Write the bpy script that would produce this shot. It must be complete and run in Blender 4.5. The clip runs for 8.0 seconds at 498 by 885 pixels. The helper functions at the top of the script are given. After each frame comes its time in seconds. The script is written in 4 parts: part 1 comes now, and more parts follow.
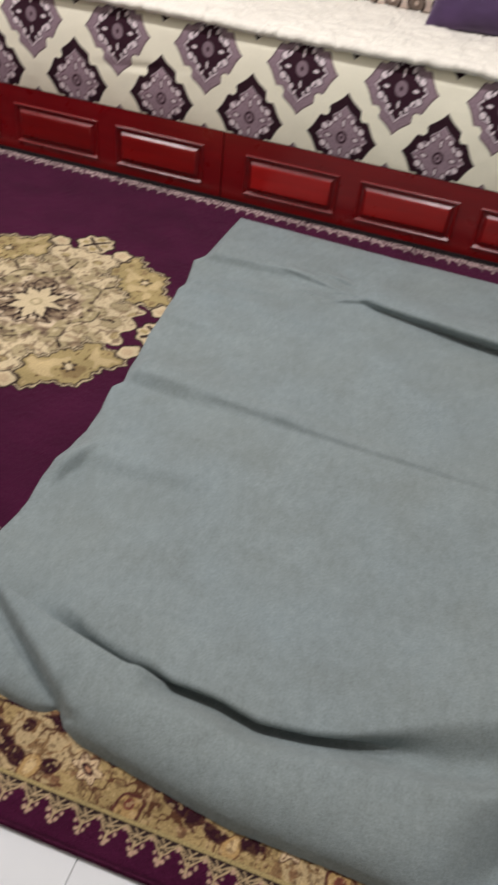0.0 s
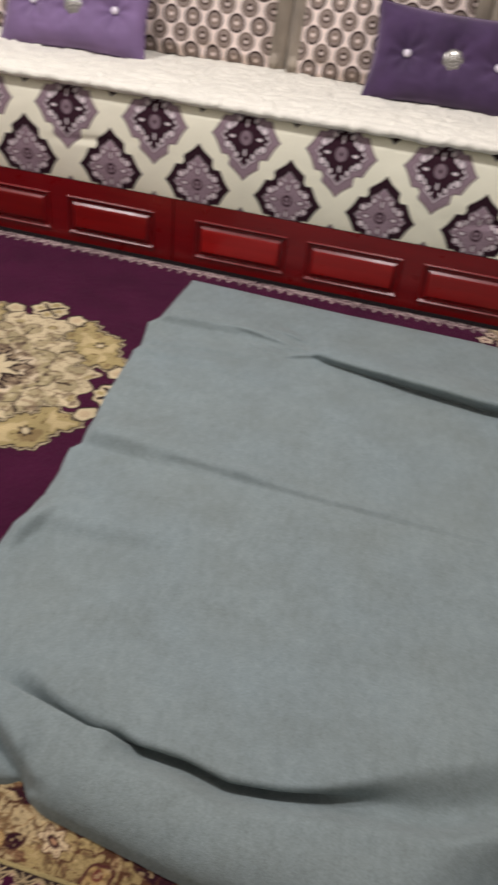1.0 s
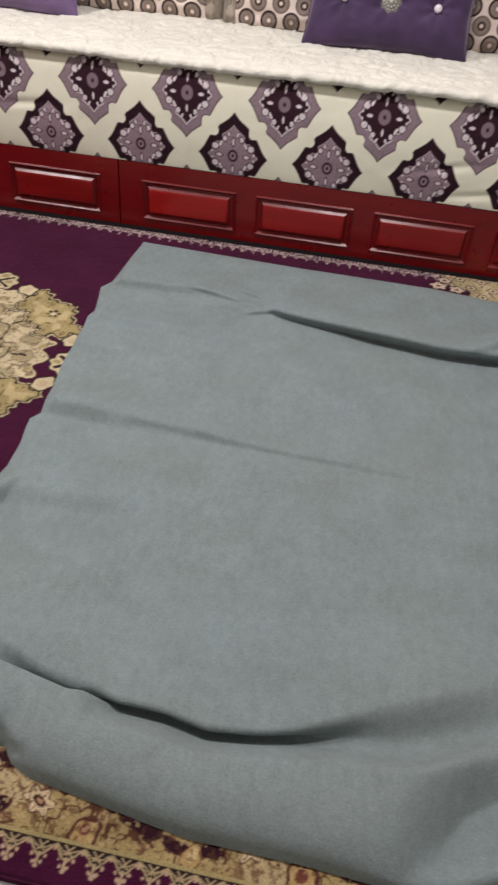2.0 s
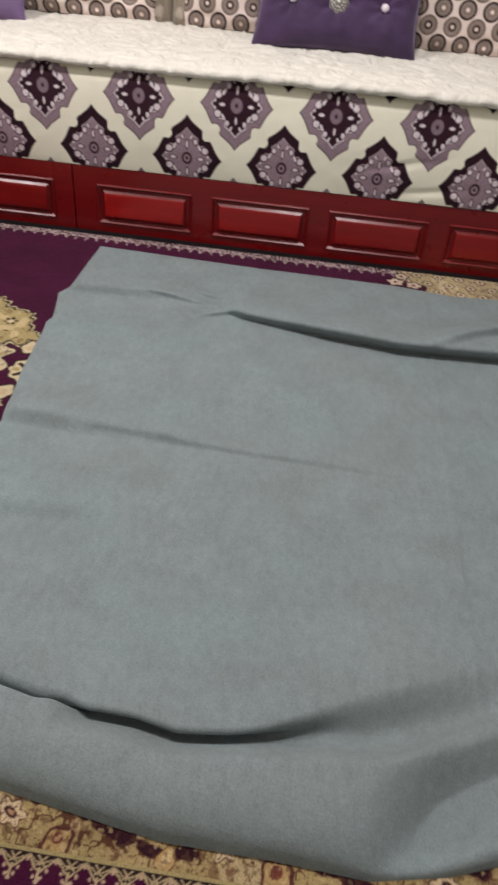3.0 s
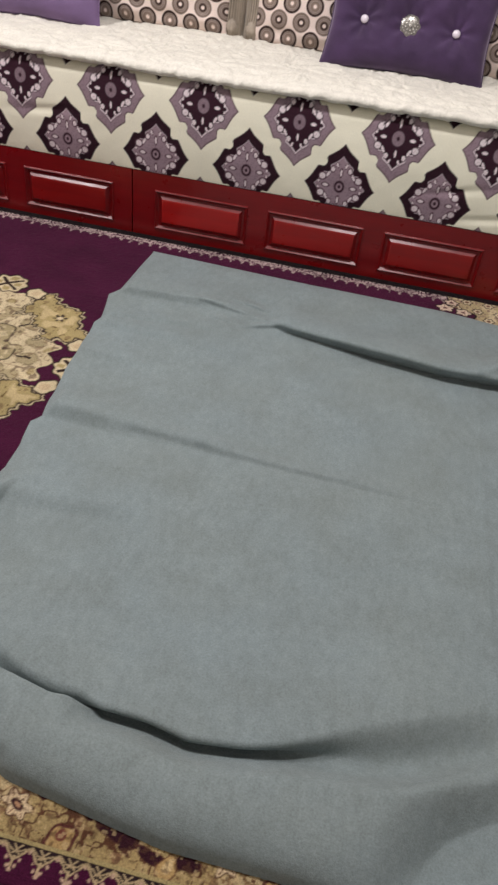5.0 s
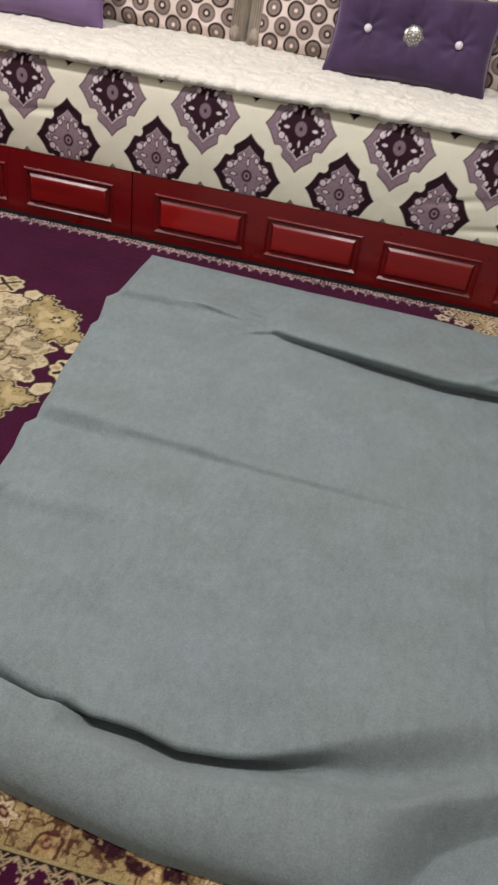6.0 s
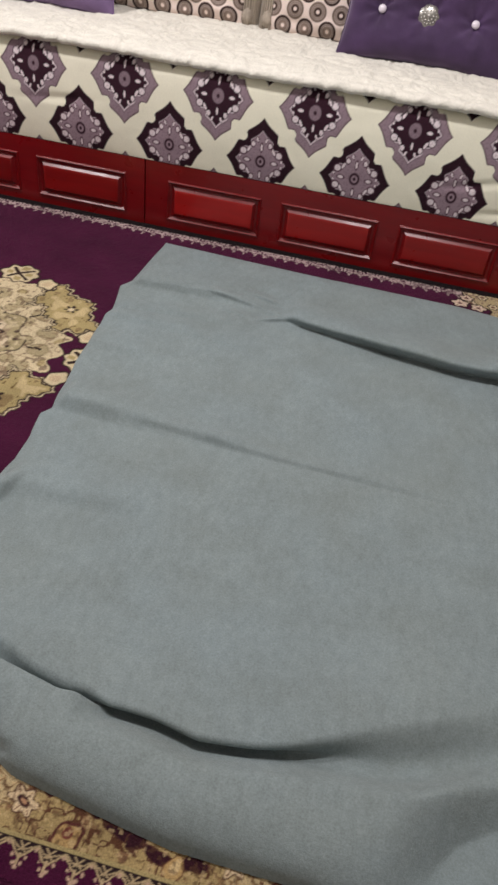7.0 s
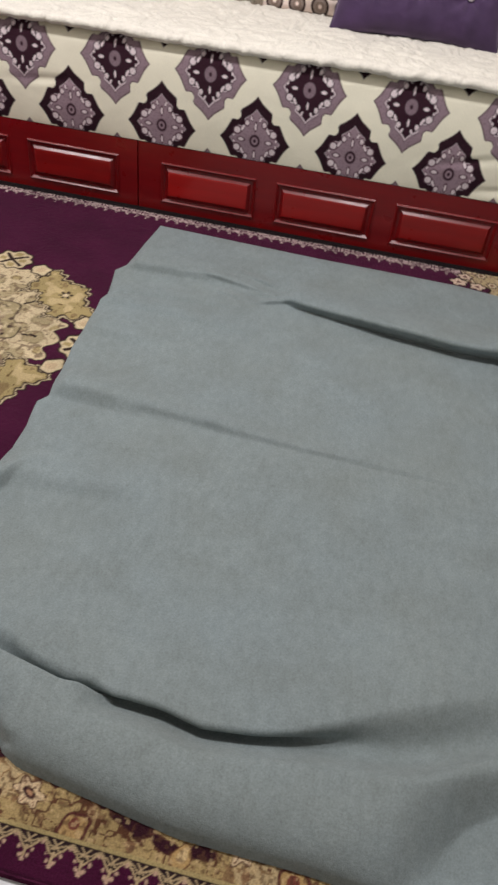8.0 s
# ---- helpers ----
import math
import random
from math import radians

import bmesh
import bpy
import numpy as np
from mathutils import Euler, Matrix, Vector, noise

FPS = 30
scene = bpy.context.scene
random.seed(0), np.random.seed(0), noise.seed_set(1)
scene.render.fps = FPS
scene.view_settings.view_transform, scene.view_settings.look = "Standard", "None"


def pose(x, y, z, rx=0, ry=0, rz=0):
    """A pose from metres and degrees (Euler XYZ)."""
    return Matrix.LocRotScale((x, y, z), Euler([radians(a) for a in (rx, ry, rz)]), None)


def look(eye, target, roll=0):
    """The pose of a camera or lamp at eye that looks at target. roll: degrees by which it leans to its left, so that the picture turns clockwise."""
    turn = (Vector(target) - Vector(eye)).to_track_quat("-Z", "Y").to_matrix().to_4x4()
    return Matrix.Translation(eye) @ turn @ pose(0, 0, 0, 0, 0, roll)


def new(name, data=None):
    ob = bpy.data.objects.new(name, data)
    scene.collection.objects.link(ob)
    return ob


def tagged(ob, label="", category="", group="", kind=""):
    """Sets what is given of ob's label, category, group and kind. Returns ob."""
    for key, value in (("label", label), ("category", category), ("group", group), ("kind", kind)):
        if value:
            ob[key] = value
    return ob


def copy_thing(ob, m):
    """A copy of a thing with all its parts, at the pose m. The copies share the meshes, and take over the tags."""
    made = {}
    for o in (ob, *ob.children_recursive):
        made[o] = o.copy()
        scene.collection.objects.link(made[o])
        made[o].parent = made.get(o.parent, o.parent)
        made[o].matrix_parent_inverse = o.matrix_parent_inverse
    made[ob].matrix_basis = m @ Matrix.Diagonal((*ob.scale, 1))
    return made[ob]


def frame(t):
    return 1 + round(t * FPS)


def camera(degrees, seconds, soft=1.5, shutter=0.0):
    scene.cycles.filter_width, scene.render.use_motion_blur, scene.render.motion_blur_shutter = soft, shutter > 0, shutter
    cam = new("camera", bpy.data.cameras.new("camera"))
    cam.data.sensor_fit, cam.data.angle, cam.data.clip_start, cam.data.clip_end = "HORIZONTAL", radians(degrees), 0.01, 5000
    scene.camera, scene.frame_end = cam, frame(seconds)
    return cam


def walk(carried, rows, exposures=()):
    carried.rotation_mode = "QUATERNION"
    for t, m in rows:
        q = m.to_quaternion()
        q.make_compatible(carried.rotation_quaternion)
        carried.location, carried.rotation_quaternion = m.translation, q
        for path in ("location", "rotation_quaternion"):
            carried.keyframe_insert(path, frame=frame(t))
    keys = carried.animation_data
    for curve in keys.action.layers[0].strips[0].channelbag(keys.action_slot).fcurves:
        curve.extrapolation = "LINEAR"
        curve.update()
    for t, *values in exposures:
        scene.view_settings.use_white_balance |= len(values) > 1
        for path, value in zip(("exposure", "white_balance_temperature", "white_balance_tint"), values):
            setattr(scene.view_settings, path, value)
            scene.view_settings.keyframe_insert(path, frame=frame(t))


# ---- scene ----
cam = camera(35.6, 8.0, soft=2.5, shutter=0.9)
PATH = [
    (0, (0.7870, -2.1517, 1.0554), (0.4272, -0.7150, -0.2886), 7.01),
    (0.5, (0.7923, -2.1590, 1.0590), (0.4989, -0.6721, -0.2460), 7.25),
    (0.6, (0.7939, -2.1600, 1.0587), (0.4988, -0.6925, -0.2677), 6.59),
    (0.8, (0.7969, -2.1626, 1.0584), (0.4897, -0.6397, -0.2011), 7.40),
    (0.9, (0.7984, -2.1634, 1.0587), (0.4753, -0.6358, -0.1912), 6.60),
    (1, (0.7999, -2.1652, 1.0581), (0.4928, -0.6088, -0.1599), 6.41),
    (1.1, (0.8026, -2.1653, 1.0585), (0.5270, -0.6307, -0.1941), 6.85),
    (1.2, (0.8043, -2.1664, 1.0580), (0.5156, -0.6692, -0.2362), 7.20),
    (1.3, (0.8060, -2.1665, 1.0575), (0.4740, -0.6514, -0.2051), 6.05),
    (1.5, (0.8103, -2.1678, 1.0575), (0.4943, -0.6420, -0.1964), 5.04),
    (2, (0.8186, -2.1749, 1.0595), (0.6098, -0.6607, -0.2302), 4.76),
    (2.2, (0.8227, -2.1776, 1.0600), (0.6247, -0.6214, -0.1807), 5.47),
    (3.3, (0.8340, -2.1754, 1.0626), (0.7396, -0.6562, -0.2348), 5.20),
    (3.5, (0.8358, -2.1718, 1.0621), (0.7466, -0.6547, -0.2380), 7.19),
    (4, (0.8333, -2.1711, 1.0597), (0.6575, -0.6603, -0.2389), 6.83),
    (4.2, (0.8327, -2.1719, 1.0594), (0.6069, -0.6511, -0.2197), 7.21),
    (5.3, (0.8319, -2.1780, 1.0600), (0.6025, -0.6344, -0.1908), 6.99),
    (5.5, (0.8315, -2.1802, 1.0608), (0.5844, -0.6072, -0.1495), 7.91),
    (6, (0.8269, -2.1683, 1.0554), (0.6116, -0.6227, -0.1955), 8.51),
    (6.5, (0.8251, -2.1652, 1.0532), (0.5774, -0.6309, -0.2056), 7.75),
    (7, (0.8225, -2.1603, 1.0500), (0.5774, -0.6424, -0.2290), 7.27),
    (7.5, (0.8192, -2.1530, 1.0468), (0.5783, -0.6472, -0.2472), 7.77),
    (8, (0.8167, -2.1469, 1.0454), (0.5866, -0.6567, -0.2685), 6.54),
]
walk(cam, [(t, look(eye, target, roll)) for t, eye, target, roll in PATH], exposures=[(0.0, 0.02), (0.5, 0.10), (1.0, -0.04), (5.5, -0.05), (8.0, -0.07)])

# ---- light ----
world = bpy.data.worlds.new("room_air")
world.use_nodes = True
world.node_tree.nodes["Background"].inputs[0].default_value = (0.9, 0.95, 1.0, 1)
world.node_tree.nodes["Background"].inputs[1].default_value = 0.042
scene.world = world


def area_lamp(name, place, target, size, watts, colour):
    data = bpy.data.lights.new(name, "AREA")
    data.shape, data.size, data.energy, data.color = "DISK", size, watts, colour
    ob = new(name, data)
    ob.matrix_world = look(place, target)
    return ob


# two ceiling lamps over the sofa side; further back a weak unseen fill, added
WARM = (1.0, 0.960, 0.970)
area_lamp("ceiling_lamp", (-1.15, -0.78, 2.62), (-0.9, -0.7, 0), 0.30, 41, WARM)
area_lamp("ceiling_lamp", (0.72, -0.78, 2.62), (0.6, -0.7, 0), 0.30, 35, WARM)
# added fill for the sofa front, not a lamp of the room
area_lamp("ceiling_lamp", (-0.25, -2.75, 2.62), (0.0, -1.2, 0), 0.30, 0.7, WARM)

# ---- numbers ----
PITCH = 0.27            # medallion spacing on the sofa fabric
ROW_U, ROW_L = 0.412, 0.2565
BASE_TOP = 0.198
SEAT = 0.470            # mattress top
SEAM_X = 0.061
SOFA_X0, SOFA_X1 = -1.745, 1.867
FLOOR_Z = -0.014


# ---- small tools ----
def srgb(r, g, b):
    f = lambda c: c / 12.92 if c <= 0.04045 else ((c + 0.055) / 1.055) ** 2.4
    return np.array([f(r / 255), f(g / 255), f(b / 255)])


def vnoise(x, y, seed=0):
    """Smooth value noise, 0 to 1, on arrays."""
    xi, yi = np.floor(x).astype(np.int64), np.floor(y).astype(np.int64)
    fx, fy = x - xi, y - yi
    fx, fy = fx * fx * (3 - 2 * fx), fy * fy * (3 - 2 * fy)

    def h(a, b):
        n = (a * 374761393 + b * 668265263 + seed * 974634721) & 0xFFFFFFFF
        n = ((n ^ (n >> 13)) * 1274126177) & 0xFFFFFFFF
        return ((n ^ (n >> 16)) & 0xFFFF) / 65535.0

    a = h(xi, yi) * (1 - fx) + h(xi + 1, yi) * fx
    b = h(xi, yi + 1) * (1 - fx) + h(xi + 1, yi + 1) * fx
    return a * (1 - fy) + b * fy


def fnoise(x, y, seed=0, octaves=3):
    total, size, amp = 0, 0, 1.0
    for k in range(octaves):
        total = total + amp * vnoise(x * 2 ** k, y * 2 ** k, seed + k)
        size, amp = size + amp, amp * 0.5
    return total / size


def smooth(a, b, x):
    t = np.clip((x - a) / (b - a), 0, 1)
    return t * t * (3 - 2 * t)


def put(colour, mask, value):
    """Lay a colour over an array of colours where mask (0 to 1) is set."""
    m = np.asarray(mask, float)[..., None]
    return colour * (1 - m) + np.asarray(value) * m


def soft_mask(x, width):
    """1 where x < 0, 0 where x > width."""
    return 1 - np.clip(x / width, 0, 1)


def sheet(name, X, Y, Z, colour=None, closed=False):
    """A mesh from a grid of places, with an optional colour at each."""
    r, c = X.shape
    me = bpy.data.meshes.new(name)
    verts = np.stack([X, Y, Z], -1).reshape(-1, 3)
    i = np.arange(r * c).reshape(r, c)
    if closed:
        i = np.concatenate([i, i[:, :1]], 1)
    quads = np.stack([i[:-1, :-1], i[:-1, 1:], i[1:, 1:], i[1:, :-1]], -1).reshape(-1, 4)
    me.vertices.add(len(verts))
    me.vertices.foreach_set("co", verts.ravel())
    me.loops.add(quads.size)
    me.loops.foreach_set("vertex_index", quads.ravel().astype(np.int32))
    me.polygons.add(len(quads))
    me.polygons.foreach_set("loop_start", np.arange(0, quads.size, 4, dtype=np.int32))
    me.update(calc_edges=True)
    me.polygons.foreach_set("use_smooth", np.ones(len(quads), bool))
    if colour is not None:
        att = me.color_attributes.new("tint", "FLOAT_COLOR", "POINT")
        rgba = np.concatenate([colour.reshape(-1, 3), np.ones((r * c, 1))], 1)
        att.data.foreach_set("color", rgba.ravel())
    return me


def part(name, data, material, parent=None, label="", bevel=0.0, smooth_shade=False):
    """Link a bmesh or mesh as one object, under a thing or a part."""
    if isinstance(data, bmesh.types.BMesh):
        me = bpy.data.meshes.new(name)
        if bevel:
            bmesh.ops.bevel(data, geom=list(data.edges), offset=bevel, segments=2, profile=0.6, affect="EDGES")
        bmesh.ops.recalc_face_normals(data, faces=list(data.faces))
        data.to_mesh(me)
        data.free()
        if smooth_shade:
            me.polygons.foreach_set("use_smooth", np.ones(len(me.polygons), bool))
    else:
        me = data
    me.materials.append(material)
    ob = new(name, me)
    if parent:
        ob.parent = parent
    if label:
        ob["label"] = label
    return ob


def box(bm, x0, x1, y0, y1, z0, z1):
    m = Matrix.LocRotScale(((x0 + x1) / 2, (y0 + y1) / 2, (z0 + z1) / 2), None, (x1 - x0, y1 - y0, z1 - z0))
    return bmesh.ops.create_cube(bm, size=1, matrix=m)


def box_bm(*b):
    bm = bmesh.new()
    box(bm, *b)
    return bm


# ---- materials ----
class Mat:
    """A node material with short ways to add noise, ramps and bumps."""

    def __init__(self, name, colour=(0.5, 0.5, 0.5), rough=0.8, metal=0.0, spec=0.5):
        self.m = bpy.data.materials.new(name)
        self.m.use_nodes = True
        self.t = self.m.node_tree
        self.b = self.t.nodes["Principled BSDF"]
        self.b.inputs["Base Color"].default_value = (*colour, 1)
        self.b.inputs["Roughness"].default_value = rough
        self.b.inputs["Metallic"].default_value = metal
        self.b.inputs["Specular IOR Level"].default_value = spec
        self.place = self.t.nodes.new("ShaderNodeTexCoord").outputs["Object"]

    def node(self, kind, **values):
        n = self.t.nodes.new(kind)
        for k, v in values.items():
            n.inputs[k].default_value = v
        return n

    def link(self, a, b):
        self.t.links.new(a, b)

    def noise(self, scale, detail=3.0, rough=0.55, stretch=None):
        n = self.node("ShaderNodeTexNoise", Scale=scale, Detail=detail, Roughness=rough)
        if stretch:
            mp = self.node("ShaderNodeMapping", Scale=stretch)
            self.link(self.place, mp.inputs[0])
            self.link(mp.outputs[0], n.inputs["Vector"])
        else:
            self.link(self.place, n.inputs["Vector"])
        return n.outputs["Fac"]

    def remap(self, fac, lo, hi, a=0.3, b=0.7):
        n = self.node("ShaderNodeMapRange")
        n.inputs[1].default_value, n.inputs[2].default_value = a, b
        n.inputs[3].default_value, n.inputs[4].default_value = lo, hi
        self.link(fac, n.inputs[0])
        return n.outputs[0]

    def tint(self):
        n = self.t.nodes.new("ShaderNodeAttribute")
        n.attribute_name = "tint"
        return n.outputs["Color"]

    def times(self, colour, fac):
        """colour (socket or triple) multiplied by a grey factor."""
        n = self.t.nodes.new("ShaderNodeVectorMath")
        n.operation = "SCALE"
        if isinstance(colour, (tuple, list, np.ndarray)):
            n.inputs[0].default_value = tuple(colour)
        else:
            self.link(colour, n.inputs[0])
        self.link(fac, n.inputs["Scale"])
        return n.outputs[0]

    def base(self, socket):
        self.link(socket, self.b.inputs["Base Color"])
        return self

    def bump(self, fac, strength, distance):
        n = self.node("ShaderNodeBump", Strength=strength, Distance=distance)
        self.link(fac, n.inputs["Height"])
        if self.b.inputs["Normal"].links:
            self.link(self.b.inputs["Normal"].links[0].from_socket, n.inputs["Normal"])
        self.link(n.outputs[0], self.b.inputs["Normal"])
        return self

    def sheen(self, weight, rough=0.4, tint=(1, 1, 1)):
        self.b.inputs["Sheen Weight"].default_value = weight
        self.b.inputs["Sheen Roughness"].default_value = rough
        self.b.inputs["Sheen Tint"].default_value = (*tint, 1)
        return self


def both(mat, fa, fb):
    n = mat.t.nodes.new("ShaderNodeMath")
    n.operation = "MULTIPLY"
    mat.link(fa, n.inputs[0])
    mat.link(fb, n.inputs[1])
    return n.outputs[0]


def make_materials():
    M = {}
    # grey heavy cotton cloth
    k = Mat("grey_cloth", rough=0.95, spec=0.15)
    f = both(k, k.remap(k.noise(9, 3), 0.93, 1.06), k.remap(k.noise(300, 2, 0.7), 0.86, 1.14))
    f = both(k, f, k.remap(k.noise(75, 3, 0.65, (1, 0.5, 1)), 0.925, 1.075))
    hue = k.node("ShaderNodeMix")
    hue.data_type = "RGBA"
    hue.inputs["A"].default_value, hue.inputs["B"].default_value = (*srgb(129, 138, 137), 1), (*srgb(127, 138, 140), 1)
    k.link(k.remap(k.noise(4.5, 4, 0.6), 0, 1), hue.inputs["Factor"])
    k.base(k.times(hue.outputs["Result"], f)).bump(k.noise(520, 2), 0.35, 0.002).bump(k.noise(38, 4), 0.25, 0.006).sheen(0.15)
    M["cloth"] = k.m
    # rug pile
    k = Mat("rug_pile", rough=1.0, spec=0.05)
    f = both(k, k.remap(k.noise(7, 3), 0.85, 1.15), k.remap(k.noise(330, 2, 0.6), 0.78, 1.22))
    k.base(k.times(k.tint(), f)).bump(k.noise(420, 2), 0.6, 0.004).sheen(0.07, 0.5, (0.9, 0.7, 0.85))
    M["rug"] = k.m
    k = Mat("rug_binding", rough=1.0, spec=0.05)
    k.base(k.times(srgb(72, 28, 52), k.remap(k.noise(90, 2), 0.75, 1.25))).bump(k.noise(300, 2), 0.6, 0.004)
    M["binding"] = k.m
    # printed sofa cotton
    k = Mat("printed_cotton", rough=0.85, spec=0.2)
    f = both(k, k.remap(k.noise(6, 3), 0.96, 1.03), k.remap(k.noise(600, 2), 0.94, 1.06))
    k.base(k.times(k.tint(), f)).bump(k.noise(700, 1), 0.2, 0.001).bump(k.noise(14, 3), 0.25, 0.012)
    M["print"] = k.m
    k = Mat("printed_velvet", rough=0.9, spec=0.15)
    f = both(k, k.remap(k.noise(8, 3), 0.9, 1.08), k.remap(k.noise(500, 2), 0.92, 1.08))
    k.base(k.times(k.tint(), f)).bump(k.noise(600, 1), 0.25, 0.001).sheen(0.2)
    M["rings"] = k.m
    # red lacquered wood
    for key, name, red, lo, hi in (("lacquer", "red_lacquer", (112, 10, 13), 0.85, 1.1), ("panel", "panel_lacquer", (138, 19, 16), 0.62, 1.30)):
        k = Mat(name, rough=0.22, spec=0.38)
        info = k.t.nodes.new("ShaderNodeObjectInfo")
        f = both(k, k.remap(k.noise(5, 4, 0.6, (0.6, 1, 6)), 0.82, 1.15), k.remap(info.outputs["Random"], lo, hi, 0, 1))
        k.base(k.times(srgb(*red), f)).bump(k.noise(26, 3, 0.5, (0.3, 1, 1)), 0.08, 0.004)
        k.b.inputs["Coat Weight"].default_value = 0.22
        k.b.inputs["Coat Roughness"].default_value = 0.20
        k.link(k.remap(k.noise(18, 3), 0.25, 0.40), k.b.inputs["Roughness"])
        M[key] = k.m
    # white plush throw
    k = Mat("white_plush", rough=1.0, spec=0.1)
    f = both(k, k.remap(k.noise(22, 3), 0.95, 1.03), k.remap(k.noise(150, 3, 0.6), 0.92, 1.05))
    k.base(k.times(srgb(232, 227, 215), f)).bump(k.noise(190, 3, 0.6, (1, 0.5, 1)), 0.5, 0.006).sheen(0.3)
    M["plush"] = k.m
    # purple velvet
    k = Mat("purple_velvet", rough=0.75, spec=0.2)
    f = both(k, k.remap(k.noise(11, 3, 0.5), 0.72, 1.32), k.remap(k.noise(420, 2), 0.90, 1.10))
    k.base(k.times(srgb(66, 47, 78), f)).bump(k.noise(18, 3), 0.2, 0.01).bump(k.noise(500, 2), 0.2, 0.001)
    k.sheen(0.8, 0.42, (0.96, 0.84, 1.0))
    M["velvet"] = k.m
    # the same velvet, lit: the sheen on its nap is painted as paler colour
    k = Mat("sheen_lit_velvet", rough=0.7, spec=0.25)
    f = both(k, k.remap(k.noise(7, 3, 0.5), 0.78, 1.25), k.remap(k.noise(420, 2), 0.92, 1.08))
    k.base(k.times(srgb(112, 90, 126), f)).bump(k.noise(18, 3), 0.15, 0.01)
    k.sheen(1.0, 0.35, (0.96, 0.84, 1.0))
    M["velvet_lit"] = k.m
    # taupe satin at the cushion sides
    k = Mat("taupe_satin", rough=0.55, spec=0.35)
    f = both(k, k.remap(k.noise(10, 3), 0.85, 1.12), k.remap(k.noise(120, 2, 0.6, (1, 1, 0.15)), 0.85, 1.12))
    k.base(k.times(srgb(158, 146, 132), f)).bump(k.noise(90, 2, 0.5, (1, 1, 0.12)), 0.4, 0.004).sheen(0.2)
    M["taupe"] = k.m
    k = Mat("pearl", srgb(225, 215, 225), 0.18, 0.0, 0.7)
    M["pearl"] = k.m
    k = Mat("crystal", srgb(225, 222, 215), 0.12, 0.75)
    M["crystal"] = k.m
    k = Mat("silver_setting", srgb(150, 146, 140), 0.3, 0.9)
    M["silver"] = k.m
    # glazed floor tile
    k = Mat("white_tile", rough=0.18)
    info = k.t.nodes.new("ShaderNodeObjectInfo")
    f = both(k, k.remap(k.noise(3, 4), 0.95, 1.03), k.remap(info.outputs["Random"], 0.97, 1.02, 0, 1))
    k.base(k.times(srgb(219, 221, 222), f))
    M["tile"] = k.m
    k = Mat("grout", rough=0.9)
    k.base(k.times(srgb(204, 204, 203), k.remap(k.noise(60, 3), 0.85, 1.1)))
    M["grout"] = k.m
    k = Mat("wall_paint", rough=0.8)
    k.base(k.times(srgb(222, 219, 214), k.remap(k.noise(2.5, 4), 0.95, 1.04))).bump(k.noise(160, 3), 0.15, 0.002)
    M["wall"] = k.m
    k = Mat("ceiling_paint", rough=0.85)
    k.base(k.times(srgb(232, 230, 226), k.remap(k.noise(2, 4), 0.96, 1.03)))
    M["ceiling"] = k.m
    return M


M = make_materials()

# ---- the room ----
RX0, RX1, RY0, RY1, RTOP = -2.4, 2.6, -3.4, 0.90, 2.75


def room():
    W = 0.15
    for name, b, mat, label in (
        ("wall_north", (RX0, RX1, RY1, RY1 + W, FLOOR_Z, RTOP), "wall", "cream painted plaster wall behind the sofa"),
        ("wall_south", (RX0, RX1, RY0 - W, RY0, FLOOR_Z, RTOP), "wall", "cream painted plaster wall"),
        ("wall_west", (RX0 - W, RX0, RY0 - W, RY1 + W, FLOOR_Z, RTOP), "wall", "cream painted plaster wall"),
        ("wall_east", (RX1, RX1 + W, RY0 - W, RY1 + W, FLOOR_Z, RTOP), "wall", "cream painted plaster wall"),
        ("ceiling", (RX0 - W, RX1 + W, RY0 - W, RY1 + W, RTOP, RTOP + 0.12), "ceiling", "plain white painted ceiling"),
        ("floor", (RX0 - W, RX1 + W, RY0 - W, RY1 + W, FLOOR_Z - 0.15, FLOOR_Z - 0.003), "grout", "white glazed tile floor with pale joints"),
    ):
        ob = part(name, box_bm(*b), M[mat])
        tagged(ob, label, name.split("_")[0], kind="structure")


room()

# ---- the rug ----
RUG_CX, RUG_CY = -0.131, -0.760
RUG_X0, RUG_X1, RUG_Y0, RUG_Y1 = -2.0, 2.10, -1.840, 0.322
FIELD_Y0, FIELD_Y1 = -1.458, -0.030
PURPLE = srgb(64, 19, 45)
GOLD, CREAM, DARK = srgb(158, 141, 98), srgb(197, 180, 146), srgb(42, 29, 26)
OLIVE, MAUVE = srgb(156, 142, 108), srgb(142, 124, 100)


